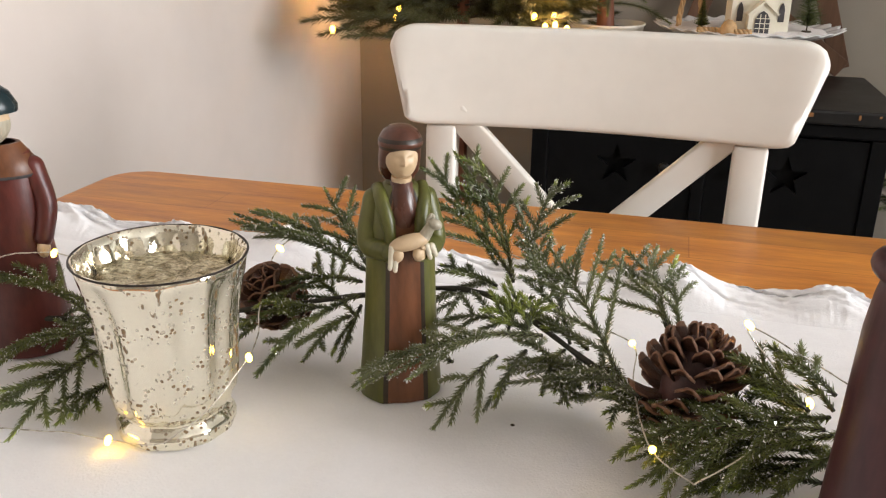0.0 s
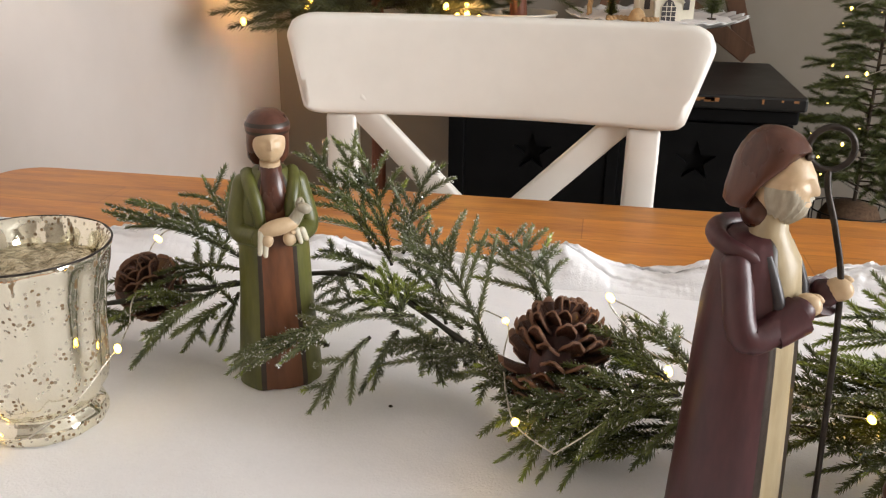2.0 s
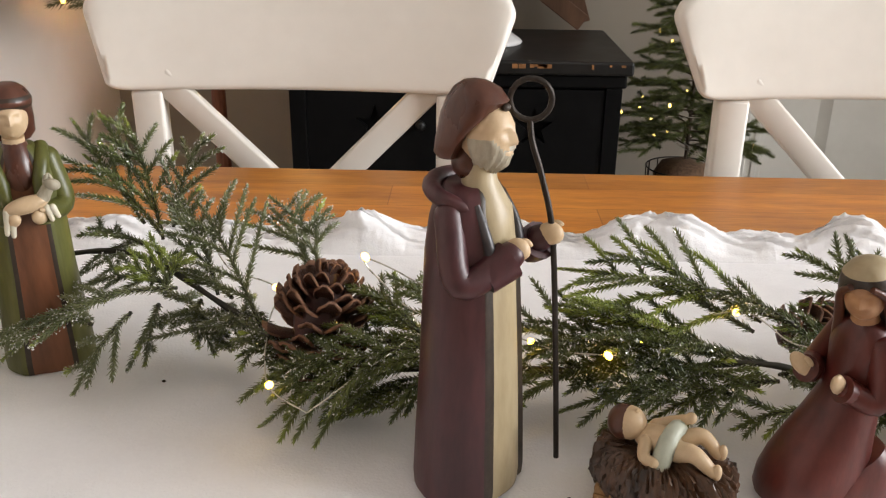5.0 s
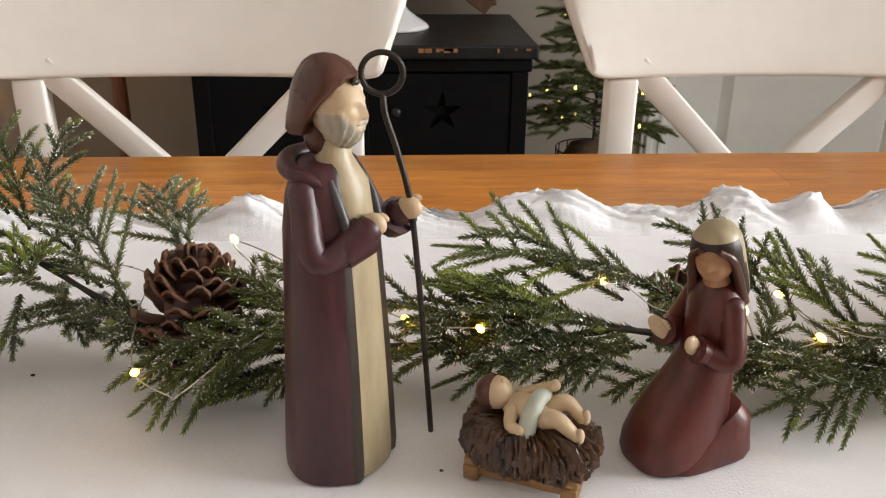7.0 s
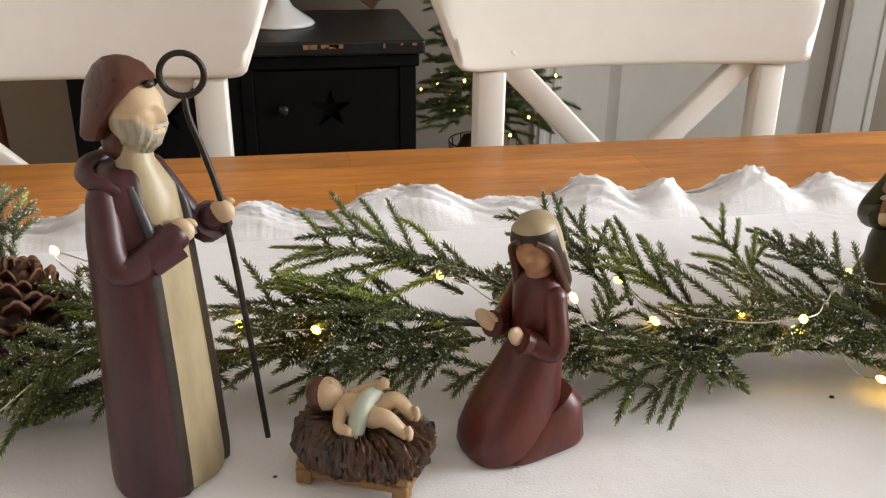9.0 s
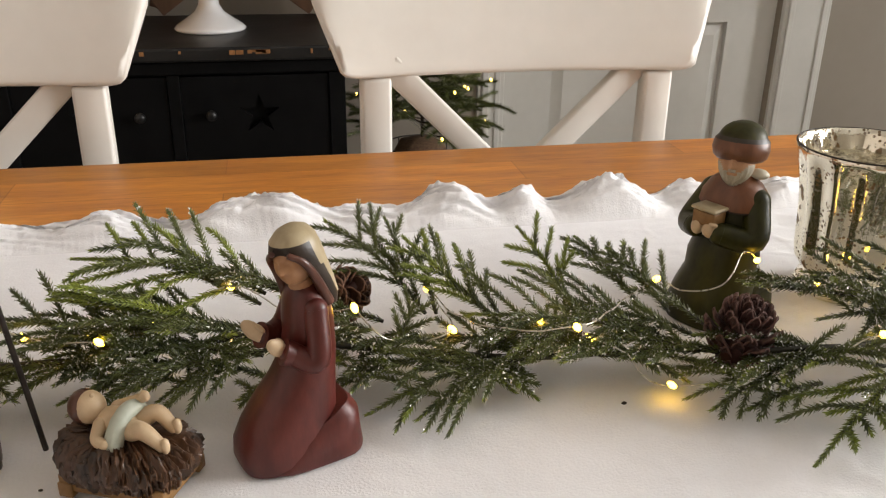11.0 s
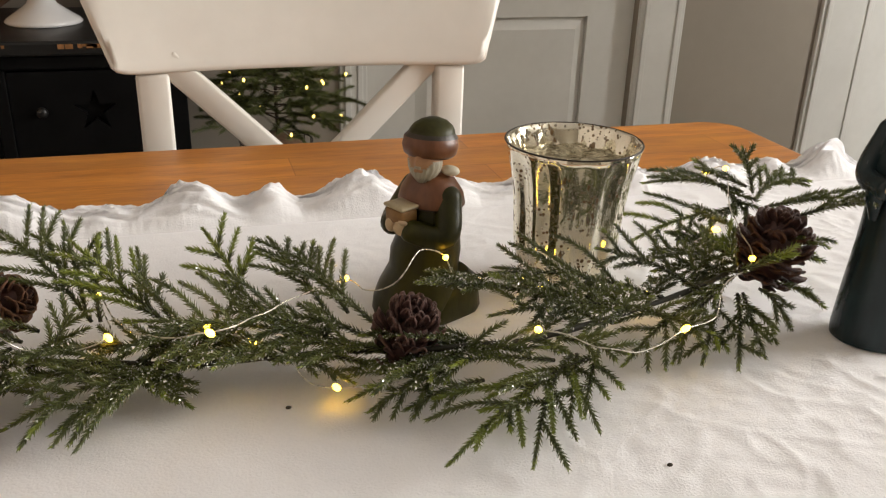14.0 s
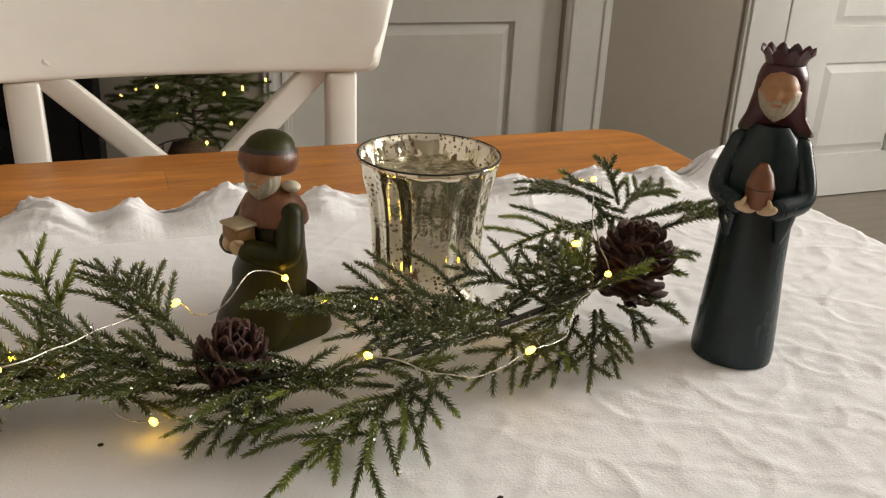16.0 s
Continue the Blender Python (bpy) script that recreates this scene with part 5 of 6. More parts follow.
def brush_tree(x, y, z, h, r, lab, twinkle=False):
    t = thing("miniature_tree", pose(x, y, z), lab, "miniature tree", "bottle brush trees")
    nd = Needles(int(x * 1000))
    nd.rod([Vector((0, 0, 0)), Vector((0, 0, h))], 0.0015, 0.0005)
    for i in range(900):
        s = nd.r.random() ** 1.3
        a = nd.r.random() * 6.28
        way = Vector((math.cos(a), math.sin(a), 0.25)).normalized()
        nd.spike(Vector((0, 0, h * (0.1 + 0.88 * s))), way, r * (1 - s) * nd.r.uniform(0.75, 1.05) + 0.002, 0.0006, 0)
    nd.build("foliage", t, [NEEDLE, BARK, GLITTER, NEEDLE_NEW])
    b = bmesh.new()
    loft(b, [(0, 0, 0, 0.010, 0.010), (0, 0, 0.005, 0.009, 0.009)], 16)
    part("base", b, BARK, t)


brush_tree(cx + 0.108, cy - 0.055, cz + 0.119, 0.14, 0.036, "dark green bottle brush tree on the cake stand")
brush_tree(cx - 0.092, cy - 0.055, cz + 0.119, 0.065, 0.018, "small green bottle brush tree on the cake stand")
b = bmesh.new()
for i in range(3):
    pts = []
    for k in range(60):
        u = k / 59
        a = math.pi * (0.02 + 0.96 * u)
        c0 = Vector((-0.115 + 0.0 * u, -0.05 + 0.0 * u, 0)) + Vector((0.055 * math.cos(a) * 0.4, 0, 0.085 * math.sin(a)))
        w = 14 * u * 2 + i * 2.094
        pts.append(c0 + 0.0032 * Vector((math.cos(w), math.sin(w), math.cos(w) * 0.5)))
    tube(b, pts, 0.0030, 6)
for i in range(2):
    pts = [Vector((-0.10 + 0.10 * k / 49, -0.125 + 0.01 * math.sin(k * 0.12), 0.006)) + 0.003 * Vector((0, math.cos(k * 0.8 + i * 3.14), math.sin(k * 0.8 + i * 3.14))) for k in range(50)]
    tube(b, pts, 0.0034, 6)
ob = tagged(put("rope_trim", b, ROPE), "twisted tan rope looped on the cake stand", "rope")
ob.matrix_world = pose(cx, cy, cz + 0.1185)
b = bmesh.new()
loft(b, [(0, 0, 0, 0.016, 0.013), (0, 0, 0.010, 0.017, 0.014), (0, 0, 0.022, 0.012, 0.010), (0, 0, 0.028, 0.004, 0.004)], 20)
ob = tagged(put("straw_bundle", b, ROPE), "small tan straw bundle beside the cottage", "straw")
ob.matrix_world = pose(cx - 0.042, cy - 0.125, cz + 0.118)

# plank star against the wall
star = thing("wooden_star", pose(0.395, 2.65, 0.7005, -6, 0, 0), "large rustic brown plank star leaning on the wall", "star")
pt = [Vector((0.31 * math.sin(2 * math.pi * k / 5), 0, 0.262 + 0.31 * math.cos(2 * math.pi * k / 5))) for k in range(5)]
for k in range(5):
    a, c2 = pt[k], pt[(k + 2) % 5]
    d = c2 - a
    m = Matrix.Translation((a + c2) / 2 + Vector((0, -0.013 * (k % 3), 0))) @ Matrix.Rotation(-math.atan2(d.z, d.x), 4, "Y")
    part("plank", boxed(-d.length / 2, -0.006, -0.021, d.length / 2, 0.006, 0.021, 0.002, m=m), PLANK, star, smooth=False)

# enamel bucket with a small trunk
bk = thing("bucket_tree", pose(0.060, 2.38, 0.7005), "young evergreen in a ribbed cream enamel bucket", "potted tree")
b = bmesh.new()
loft(b, [(0, 0, z, r, r) for z, r in ((0, 0.062), (0.004, 0.064), (0.06, 0.071), (0.085, 0.0745), (0.088, 0.077), (0.092, 0.075), (0.098, 0.0765), (0.101, 0.079), (0.105, 0.077), (0.115, 0.079), (0.118, 0.0825), (0.122, 0.082), (0.121, 0.078), (0.108, 0.075))], 48)
part("bucket", b, ENAMEL, bk)
b = bmesh.new()
loft(b, [(0, 0, 0.095, 0.073, 0.073), (0, 0, 0.1085, 0.0735, 0.0735), (0, 0, 0.112, 0.03, 0.03)], 30)
part("soil", b, BARK, bk)
nd = Needles(71)
nd.rod([Vector((0, 0, 0.09)), Vector((-0.006, 0, 0.2)), Vector((-0.004, 0, 0.32)), Vector((0, 0, 0.5))], 0.020, 0.006, 1, 12)
tr = nd.build("trunk", bk, [NEEDLE, REDWOOD, GLITTER, NEEDLE_NEW])
tr.data.polygons.foreach_set("use_smooth", [True] * len(tr.data.polygons))
nd = Needles(72)
for i in range(30):
    a, z = i * 2.4, 0.16 + 0.011 * i
    ln = 0.13 * (1 - i / 40)
    p0 = Vector((0, 0, z))
    pts = bowed(p0, p0 + Vector((ln * math.cos(a), ln * math.sin(a), -0.035)), 0.1)
    nd.rod(pts, 0.0015, 0.0008)
    nd.brush(pts, 0.0009, 0.016, 0.0008, 0.0, 0.0, 0)
nd.build("foliage", bk, [NEEDLE, BARK, GLITTER, NEEDLE_NEW])


def lit_tree(name, x, y, label, z0, z1, r0, count, seed, needles, needle_len, trunk_r, bulb_mat, bulbs, bulb_r, trunk_mat, droop, spacing):
    t = thing(name, pose(x, y, 0), label, "christmas tree", "decorated trees")
    nd = Needles(seed)
    nd.rod([Vector((0, 0, 0.0)), Vector((0.004, 0, z0)), Vector((-0.003, 0, z1))], trunk_r, trunk_r * 0.35, 1, 12)
    nd.build("trunk", t, [needles, trunk_mat, GLITTER, needles])
    nd = Needles(seed + 1)
    r, tips = nd.r, []
    for i in range(count):
        s = (i + r.random()) / count
        s = s ** 1.25
        z = z0 + (z1 - z0) * s
        a = i * 2.39996 + r.uniform(-0.3, 0.3)
        ln = (r0 * (1 - s) + 0.02) * r.uniform(0.78, 1.1)
        p0 = Vector((0, 0, z))
        p1 = p0 + Vector((ln * math.cos(a), ln * math.sin(a), droop * ln))
        pts = bowed(p0, p1, 0.08)
        nd.rod(pts, 0.002, 0.0008)
        nd.brush(pts[1:], spacing, needle_len, 0.0011, 0.0, 0.0, 0)
        for k in range(int(2 + 4 * (1 - s))):
            q = pts[2 + k % 5]
            aa = a + (0.75 if k % 2 else -0.75)
            l2 = ln * r.uniform(0.25, 0.4)
            tw = bowed(q, q + Vector((l2 * math.cos(aa), l2 * math.sin(aa), r.uniform(-0.2, 0.25) * l2)), 0.05, 4)
            nd.rod(tw, 0.001, 0.0006)
            nd.brush(tw, spacing, needle_len, 0.0011, 0.0, 0.0, 0)
            tips.append(tw[-2])
        tips.append(pts[-2])
    nd.build("foliage", t, [needles, BARK, GLITTER, needles])
    chosen = r.sample(tips, min(bulbs, len(tips)))
    b = bmesh.new()
    ball(b, (0, 0, 0), (bulb_r, bulb_r, bulb_r * 1.5), seg=10)
    first = part("bulb", b, bulb_mat, t, "glowing warm bulb")
    first.location = chosen[0] + Vector((0, 0, 0.004))
    for p in chosen[1:]:
        o = new("bulb", first.data)
        o.parent = t
        o.location = p + Vector((0, 0, 0.004))
    return t, chosen


corner_tree, _ = lit_tree("corner_tree", -0.245, 2.34, "green christmas tree with warm lights and bare trunk", 0.82, 1.40, 0.285, 210, 5, TREE_NEEDLE, 0.022, 0.020, TREE_BULB, 40, 0.0055, REDWOOD, -0.10, 0.0010)
small_tree, ends = lit_tree("slim_tree", 0.805, 2.42, "slim green artificial tree with small warm lights", 0.47, 1.25, 0.165, 125, 9, NEEDLE, 0.015, 0.006, SMALL_BULB, 50, 0.0030, BARK, -0.05, 0.0008)
for x, y, z in ((-0.340, 2.17, 0.836), (-0.061, 2.17, 0.847), (-0.039, 2.17, 0.829), (-0.020, 2.17, 0.833), (0.003, 2.17, 0.826), (-0.076, 2.17, 0.817)):
    for o in [q for q in corner_tree.children if q.name.startswith("bulb")][:1]:
        k = new("bulb", o.data)
        k.parent = corner_tree
        k.location = (x + 0.245, y - 2.34, z)
ends.sort(key=lambda p: p.z)
b = bmesh.new()
tube(b, smooth_line(ends[::2], 4), 0.0008, 5)
part("light_wire", b, WIRE, small_tree)
pot = thing("wire_basket", pose(0.805, 2.42, 0), "dark wire basket stand with burlap-wrapped root ball", "basket")
b = bmesh.new()
loft(b, [(0, 0, 0.005, 0.055, 0.055), (0, 0, 0.20, 0.062, 0.062), (0, 0, 0.40, 0.066, 0.066), (0, 0, 0.43, 0.050, 0.050), (0, 0, 0.44, 0.012, 0.012)], 28)
for v in b.verts:
    v.co += 0.004 * noise.noise_vector(v.co * 25)
part("root_ball", b, BURLAP, pot)
for z, r in ((0.006, 0.07), (0.15, 0.074), (0.30, 0.078), (0.42, 0.084)):
    b = bmesh.new()
    tube(b, [(r * math.cos(2 * math.pi * i / 40), r * math.sin(2 * math.pi * i / 40), z) for i in range(40)], 0.0018, 6, closed=True)
    part("hoop", b, IRON, pot)
for k in range(16):
    a = 2 * math.pi * k / 16
    b = bmesh.new()
    tube(b, [((0.07 + 0.014 * z / 0.42) * math.cos(a + 0.25 * math.sin(z * 12)), (0.07 + 0.014 * z / 0.42) * math.sin(a + 0.25 * math.sin(z * 12)), 0.006 + z) for z in [0.0, 0.07, 0.14, 0.21, 0.28, 0.35, 0.415]], 0.0014, 5)
    part("upright_wire", b, IRON, pot)


# ---- pine cones ----
def scale_mesh(name, mats):
    """One woody scale: narrow at the base, broad and thick at the lip, curled back."""
    b = bmesh.new()
    prof = [(0.0, 0.16, 0.0, 0.04), (0.35, 0.28, 0.02, 0.045), (0.7, 0.50, 0.08, 0.06), (0.92, 0.46, 0.19, 0.09), (1.02, 0.22, 0.27, 0.07)]
    top, low = [], []
    for y, w, z, th in prof:
        top.append([b.verts.new((x * w, y, z + 0.10 * (1 - x * x) * (y > 0.3))) for x in (-1, -0.5, 0.5, 1)])
        low.append([b.verts.new((x * w * 0.94, y - 0.02, z - th + 0.10 * (1 - x * x) * (y > 0.3))) for x in (-1, -0.5, 0.5, 1)])
    for k in range(4):
        for i in range(3):
            b.faces.new((top[k][i], top[k][i + 1], top[k + 1][i + 1], top[k + 1][i])).material_index = 1 if k == 3 else 0
            b.faces.new((low[k][i], low[k + 1][i], low[k + 1][i + 1], low[k][i + 1]))
        b.faces.new((top[k][0], top[k + 1][0], low[k + 1][0], low[k][0])).material_index = 1 if k > 1 else 0
        b.faces.new((top[k][3], low[k][3], low[k + 1][3], top[k + 1][3])).material_index = 1 if k > 1 else 0
    for i in range(3):
        b.faces.new((top[4][i], top[4][i + 1], low[4][i + 1], low[4][i])).material_index = 1
    bmesh.ops.recalc_face_normals(b, faces=b.faces)
    me = bpy.data.meshes.new(name)
    b.to_mesh(me)
    b.free()
    for m in mats:
        me.materials.append(m)
    me.polygons.foreach_set("use_smooth", [True] * len(me.polygons))
    return me


SCALE = scale_mesh("open_scale", [CONE, CONE_EDGE])
SCALE_DARK = scale_mesh("dark_scale", [CONE_DARK, CONE])
SCALE_PLUM = scale_mesh("narrow_scale", [CONE_DARK, CONE_TIP])


def pine_cone(m, height, radius, rows, lift, mesh, label, narrow=1.0, seed=1):
    """lift: how steeply the scales stand towards the tip, in degrees from level, from the base to the tip."""
    c = thing("pine_cone", m, label, "pine cone", "pine cones in the garland")
    rnd = random.Random(seed)
    b = bmesh.new()
    loft(b, [(0, 0, 0.0, 0.003, 0.003), (0, 0, height * 0.1, radius * 0.40, radius * 0.40), (0, 0, height * 0.45, radius * 0.50, radius * 0.50), (0, 0, height * 0.8, radius * 0.26, radius * 0.26), (0, 0, height * 0.92, 0.001, 0.001)], 14)
    part("core", b, CONE_DARK, c)
    n = rows * 8
    for i in range(n):
        s = i / (n - 1)
        prof = math.sin(math.pi * (0.16 + 0.80 * s)) ** 0.75
        ln = radius * 0.98 * (0.12 + 0.88 * prof)
        a = i * 2.39996
        el = radians(lift[0] + (lift[1] - lift[0]) * s ** 1.8 + rnd.uniform(-17, 17))
        o = new("scale", mesh)
        o.parent = c
        o.matrix_basis = Matrix.Translation((0, 0, height * (0.05 + 0.72 * s))) @ Matrix.Rotation(a, 4, "Z") @ Matrix.Rotation(el, 4, "X") @ Matrix.Diagonal((ln * 0.80 * narrow, ln, ln * 0.75, 1))
    return c


pine_cone(pose(0.2265, 0.870, 0.7665, -5, 12, 20), 0.066, 0.0305, 11, (-8, 58), SCALE, "large open brown pine cone in the garland", 0.56, seed=1)
pine_cone(pose(-0.016, 0.936, 0.772, 30, -20, 0), 0.048, 0.0230, 7, (0, 60), SCALE, "dark brown pine cone half hidden under sprigs", seed=2)
pine_cone(pose(0.702, 0.817, 0.763, 3, 10, 0), 0.044, 0.0232, 12, (16, 70), SCALE_PLUM, "dark purple-brown pine cone with narrow scales", 0.40, seed=3)
pine_cone(pose(0.950, 0.851, 0.773, 6, 6, 30), 0.052, 0.0262, 13, (-8, 58), SCALE_DARK, "dark brown glossy pine cone beside the king", 0.62, seed=4)
pine_cone(pose(0.478, 0.897, 0.778, 6, 68, 0), 0.044, 0.0190, 9, (0, 62), SCALE, "small brown pine cone behind the kneeling woman", 0.9, seed=5)


# ---- the garland ----
garland = thing("garland", pose(0, 0, 0), "artificial evergreen garland with glitter lying on the runner", "garland")
FLOOR_Z = 0.7565
frond_no = [100]


def frond(base, tip, twigs, needles):
    """A sprig from base to tip with side twigs, bristling with short needles."""
    frond_no[0] += 1
    nd = Needles(frond_no[0])
    r = nd.r
    a, b = Vector(base), Vector(tip)
    length = (b - a).length
    pts = bowed(a, b, 0.10 if tip[2] < 0.77 else 0.05, 9)
    side0 = Vector((r.uniform(-1, 1), r.uniform(-1, 1), r.uniform(-1, 1))) * length * 0.03
    pts = [p + side0 * math.sin(math.pi * i / 9) for i, p in enumerate(pts)]
    frost, fresh = needles is NEEDLE_FROST, needles is NEEDLE_NEW
    glit = 0.62 if frost else 0.14 if fresh else 0.40
    nd.rod(pts, 0.0011, 0.0006)
    nd.brush(pts, 0.00036, 0.0051, 0.00064, 0.60 if fresh else 0.06, glit, FLOOR_Z)
    d = (b - a).normalized()
    flat = d.cross(Vector((0, 0, 1)))
    flat = flat.normalized() if flat.length > 0.1 else Vector((1, 0, 0))
    up = flat.cross(d)
    roll = r.uniform(-0.5, 0.5)
    twigs = int(twigs * 1.2 + 0.5)
    for k in range(twigs):
        s = 0.18 + 0.62 * (k + 0.5) / max(1, twigs) + r.uniform(-0.04, 0.04)
        sg = 1 if k % 2 else -1
        f = s * 9
        i = min(8, int(f))
        p = pts[i] + (pts[i + 1] - pts[i]) * (f - i)
        lat = flat * math.cos(roll) + up * math.sin(roll)
        ang = radians(r.uniform(32, 48))
        way = d * math.cos(ang) + (lat * sg + up * r.uniform(-0.15, 0.35)).normalized() * math.sin(ang)
        ln = max(0.015, min(0.050, length * 0.60 * (1.05 - 0.72 * s)) * r.uniform(0.8, 1.15))
        q = p + way.normalized() * ln
        q.z = max(q.z, FLOOR_Z + 0.002)
        tw = bowed(p, q, r.uniform(0.0, 0.12), 4)
        nd.rod(tw, 0.0007, 0.0005, 1, 4)
        nd.brush(tw, 0.00036, 0.0047, 0.00062, 0.75 if fresh and r.random() < 0.75 else (0.25 if r.random() < 0.12 else 0.0), glit, FLOOR_Z)
    nd.build("sprig", garland, [NEEDLE if fresh else needles, STEM, GLITTER, NEEDLE_NEW])


b = bmesh.new()
line = smooth_line([(-0.30, 0.87, 0.772), (-0.192, 0.88, 0.774), (-0.10, 0.89, 0.780), (-0.039, 0.90, 0.789), (0.042, 0.925, 0.800), (0.092, 0.93, 0.808), (0.129, 0.92, 0.806), (0.184, 0.89, 0.788), (0.24, 0.868, 0.772), (0.293, 0.86, 0.776),
                    (0.397, 0.86, 0.778), (0.456, 0.855, 0.786), (0.506, 0.85, 0.776), (0.598, 0.84, 0.766)], 6)
tube(b, line, [0.0017 + 0.0003 * math.sin(i * 1.7) for i in range(len(line))], 8)
part("stem", b, STEM, garland)
b = bmesh.new()
line = smooth_line([(0.598, 0.84, 0.7665), (0.675, 0.83, 0.770), (0.70, 0.812, 0.776), (0.725, 0.802, 0.781), (0.778, 0.80, 0.782), (0.876, 0.83, 0.781), (0.928, 0.85, 0.786), (0.950, 0.875, 0.795), (0.966, 0.90, 0.804)], 6)
tube(b, line, [0.0016 + 0.0003 * math.sin(i * 1.3) for i in range(len(line))], 8)
part("stem", b, STEM, garland)

# spray a
frond((0.042, 0.920, 0.817), (-0.055, 0.950, 0.824), 7, NEEDLE)
frond((0.038, 0.930, 0.817), (-0.007, 0.975, 0.849), 3, NEEDLE)
frond((0.045, 0.900, 0.811), (-0.018, 0.886, 0.757), 5, NEEDLE)
frond((0.042, 0.890, 0.801), (0.003, 0.907, 0.757), 3, NEEDLE)
frond((0.017, 0.900, 0.799), (-0.050, 0.920, 0.757), 4, NEEDLE)
frond((0.041, 0.910, 0.799), (0.024, 0.914, 0.757), 2, NEEDLE)
frond((0.031, 0.930, 0.816), (-0.041, 0.965, 0.828), 4, NEEDLE)
frond((0.040, 0.915, 0.812), (-0.051, 0.943, 0.765), 6, NEEDLE)
frond((0.019, 0.930, 0.803), (0.024, 0.960, 0.831), 2, NEEDLE)
frond((0.035, 0.930, 0.824), (0.005, 0.970, 0.837), 2, NEEDLE_FROST)
frond((-0.112, 0.870, 0.797), (-0.205, 0.880, 0.796), 6, NEEDLE)
frond((-0.097, 0.850, 0.779), (-0.109, 0.784, 0.757), 5, NEEDLE)
frond((-0.107, 0.860, 0.783), (-0.171, 0.841, 0.757), 5, NEEDLE)
frond((-0.088, 0.840, 0.763), (-0.095, 0.804, 0.757), 3, NEEDLE)
frond((-0.117, 0.870, 0.789), (-0.169, 0.880, 0.812), 4, NEEDLE)
frond((-0.088, 0.840, 0.763), (-0.089, 0.812, 0.757), 1, NEEDLE_NEW)
frond((-0.109, 0.850, 0.769), (-0.134, 0.802, 0.757), 4, NEEDLE)
frond((-0.109, 0.880, 0.785), (-0.159, 0.867, 0.765), 5, NEEDLE)

# spray b
frond((0.127, 0.940, 0.812), (0.095, 0.985, 0.873), 6, NEEDLE)
frond((0.126, 0.940, 0.816), (0.076, 0.965, 0.855), 5, NEEDLE)
frond((0.117, 0.940, 0.822), (0.062, 0.985, 0.872), 3, NEEDLE)
frond((0.118, 0.950, 0.833), (0.077, 0.990, 0.876), 2, NEEDLE)
frond((0.134, 0.940, 0.820), (0.144, 0.980, 0.865), 5, NEEDLE_FROST)
frond((0.146, 0.930, 0.811), (0.130, 0.965, 0.840), 5, NEEDLE_FROST)
frond((0.166, 0.910, 0.791), (0.136, 0.955, 0.833), 7, NEEDLE_FROST)
frond((0.197, 0.880, 0.787), (0.147, 0.950, 0.832), 8, NEEDLE_FROST)
frond((0.177, 0.900, 0.794), (0.147, 0.930, 0.797), 4, NEEDLE_FROST)
frond((0.225, 0.900, 0.804), (0.183, 0.970, 0.825), 5, NEEDLE_FROST)
frond((0.217, 0.910, 0.809), (0.203, 0.965, 0.830), 3, NEEDLE_FROST)
frond((0.225, 0.900, 0.808), (0.216, 0.955, 0.824), 3, NEEDLE_FROST)
frond((0.132, 0.900, 0.800), (0.134, 0.920, 0.814), 4, NEEDLE_NEW)
frond((0.143, 0.895, 0.802), (0.122, 0.900, 0.812), 3, NEEDLE_NEW)
frond((0.143, 0.890, 0.801), (0.147, 0.910, 0.816), 3, NEEDLE_NEW)
frond((0.154, 0.880, 0.809), (0.051, 0.877, 0.762), 9, NEEDLE_FROST)
frond((0.132, 0.870, 0.799), (0.101, 0.856, 0.757), 3, NEEDLE_FROST)
frond((0.147, 0.870, 0.804), (0.128, 0.887, 0.757), 3, NEEDLE_FROST)
frond((0.142, 0.900, 0.803), (0.091, 0.915, 0.794), 4, NEEDLE_FROST)
frond((0.206, 0.860, 0.792), (0.141, 0.924, 0.760), 6, NEEDLE_FROST)
frond((0.166, 0.880, 0.802), (0.152, 0.908, 0.757), 3, NEEDLE_FROST)
frond((0.185, 0.870, 0.800), (0.163, 0.901, 0.757), 3, NEEDLE_FROST)
frond((0.119, 0.930, 0.813), (0.081, 0.945, 0.816), 3, NEEDLE)
frond((0.112, 0.930, 0.814), (0.076, 0.980, 0.765), 4, NEEDLE_FROST)
frond((0.105, 0.880, 0.786), (0.061, 0.915, 0.762), 3, NEEDLE_FROST)

# spray c
frond((0.258, 0.835, 0.797), (0.200, 0.845, 0.768), 6, NEEDLE)
frond((0.288, 0.830, 0.805), (0.206, 0.831, 0.757), 8, NEEDLE)
frond((0.294, 0.850, 0.812), (0.275, 0.880, 0.815), 4, NEEDLE)
frond((0.281, 0.850, 0.804), (0.260, 0.870, 0.802), 3, NEEDLE_NEW)
frond((0.284, 0.850, 0.802), (0.251, 0.880, 0.813), 4, NEEDLE)
frond((0.295, 0.830, 0.804), (0.243, 0.844, 0.757), 6, NEEDLE)
frond((0.270, 0.840, 0.802), (0.219, 0.876, 0.772), 6, NEEDLE)
frond((0.296, 0.820, 0.801), (0.277, 0.844, 0.757), 4, NEEDLE)
frond((0.291, 0.840, 0.806), (0.263, 0.873, 0.775), 5, NEEDLE)
frond((0.299, 0.870, 0.793), (0.276, 0.900, 0.806), 3, NEEDLE)
frond((0.293, 0.860, 0.788), (0.257, 0.880, 0.802), 4, NEEDLE)
frond((0.299, 0.850, 0.778), (0.222, 0.869, 0.766), 7, NEEDLE)
frond((0.294, 0.840, 0.771), (0.243, 0.839, 0.757), 6, NEEDLE)
frond((0.270, 0.860, 0.787), (0.251, 0.875, 0.788), 3, NEEDLE_FROST)
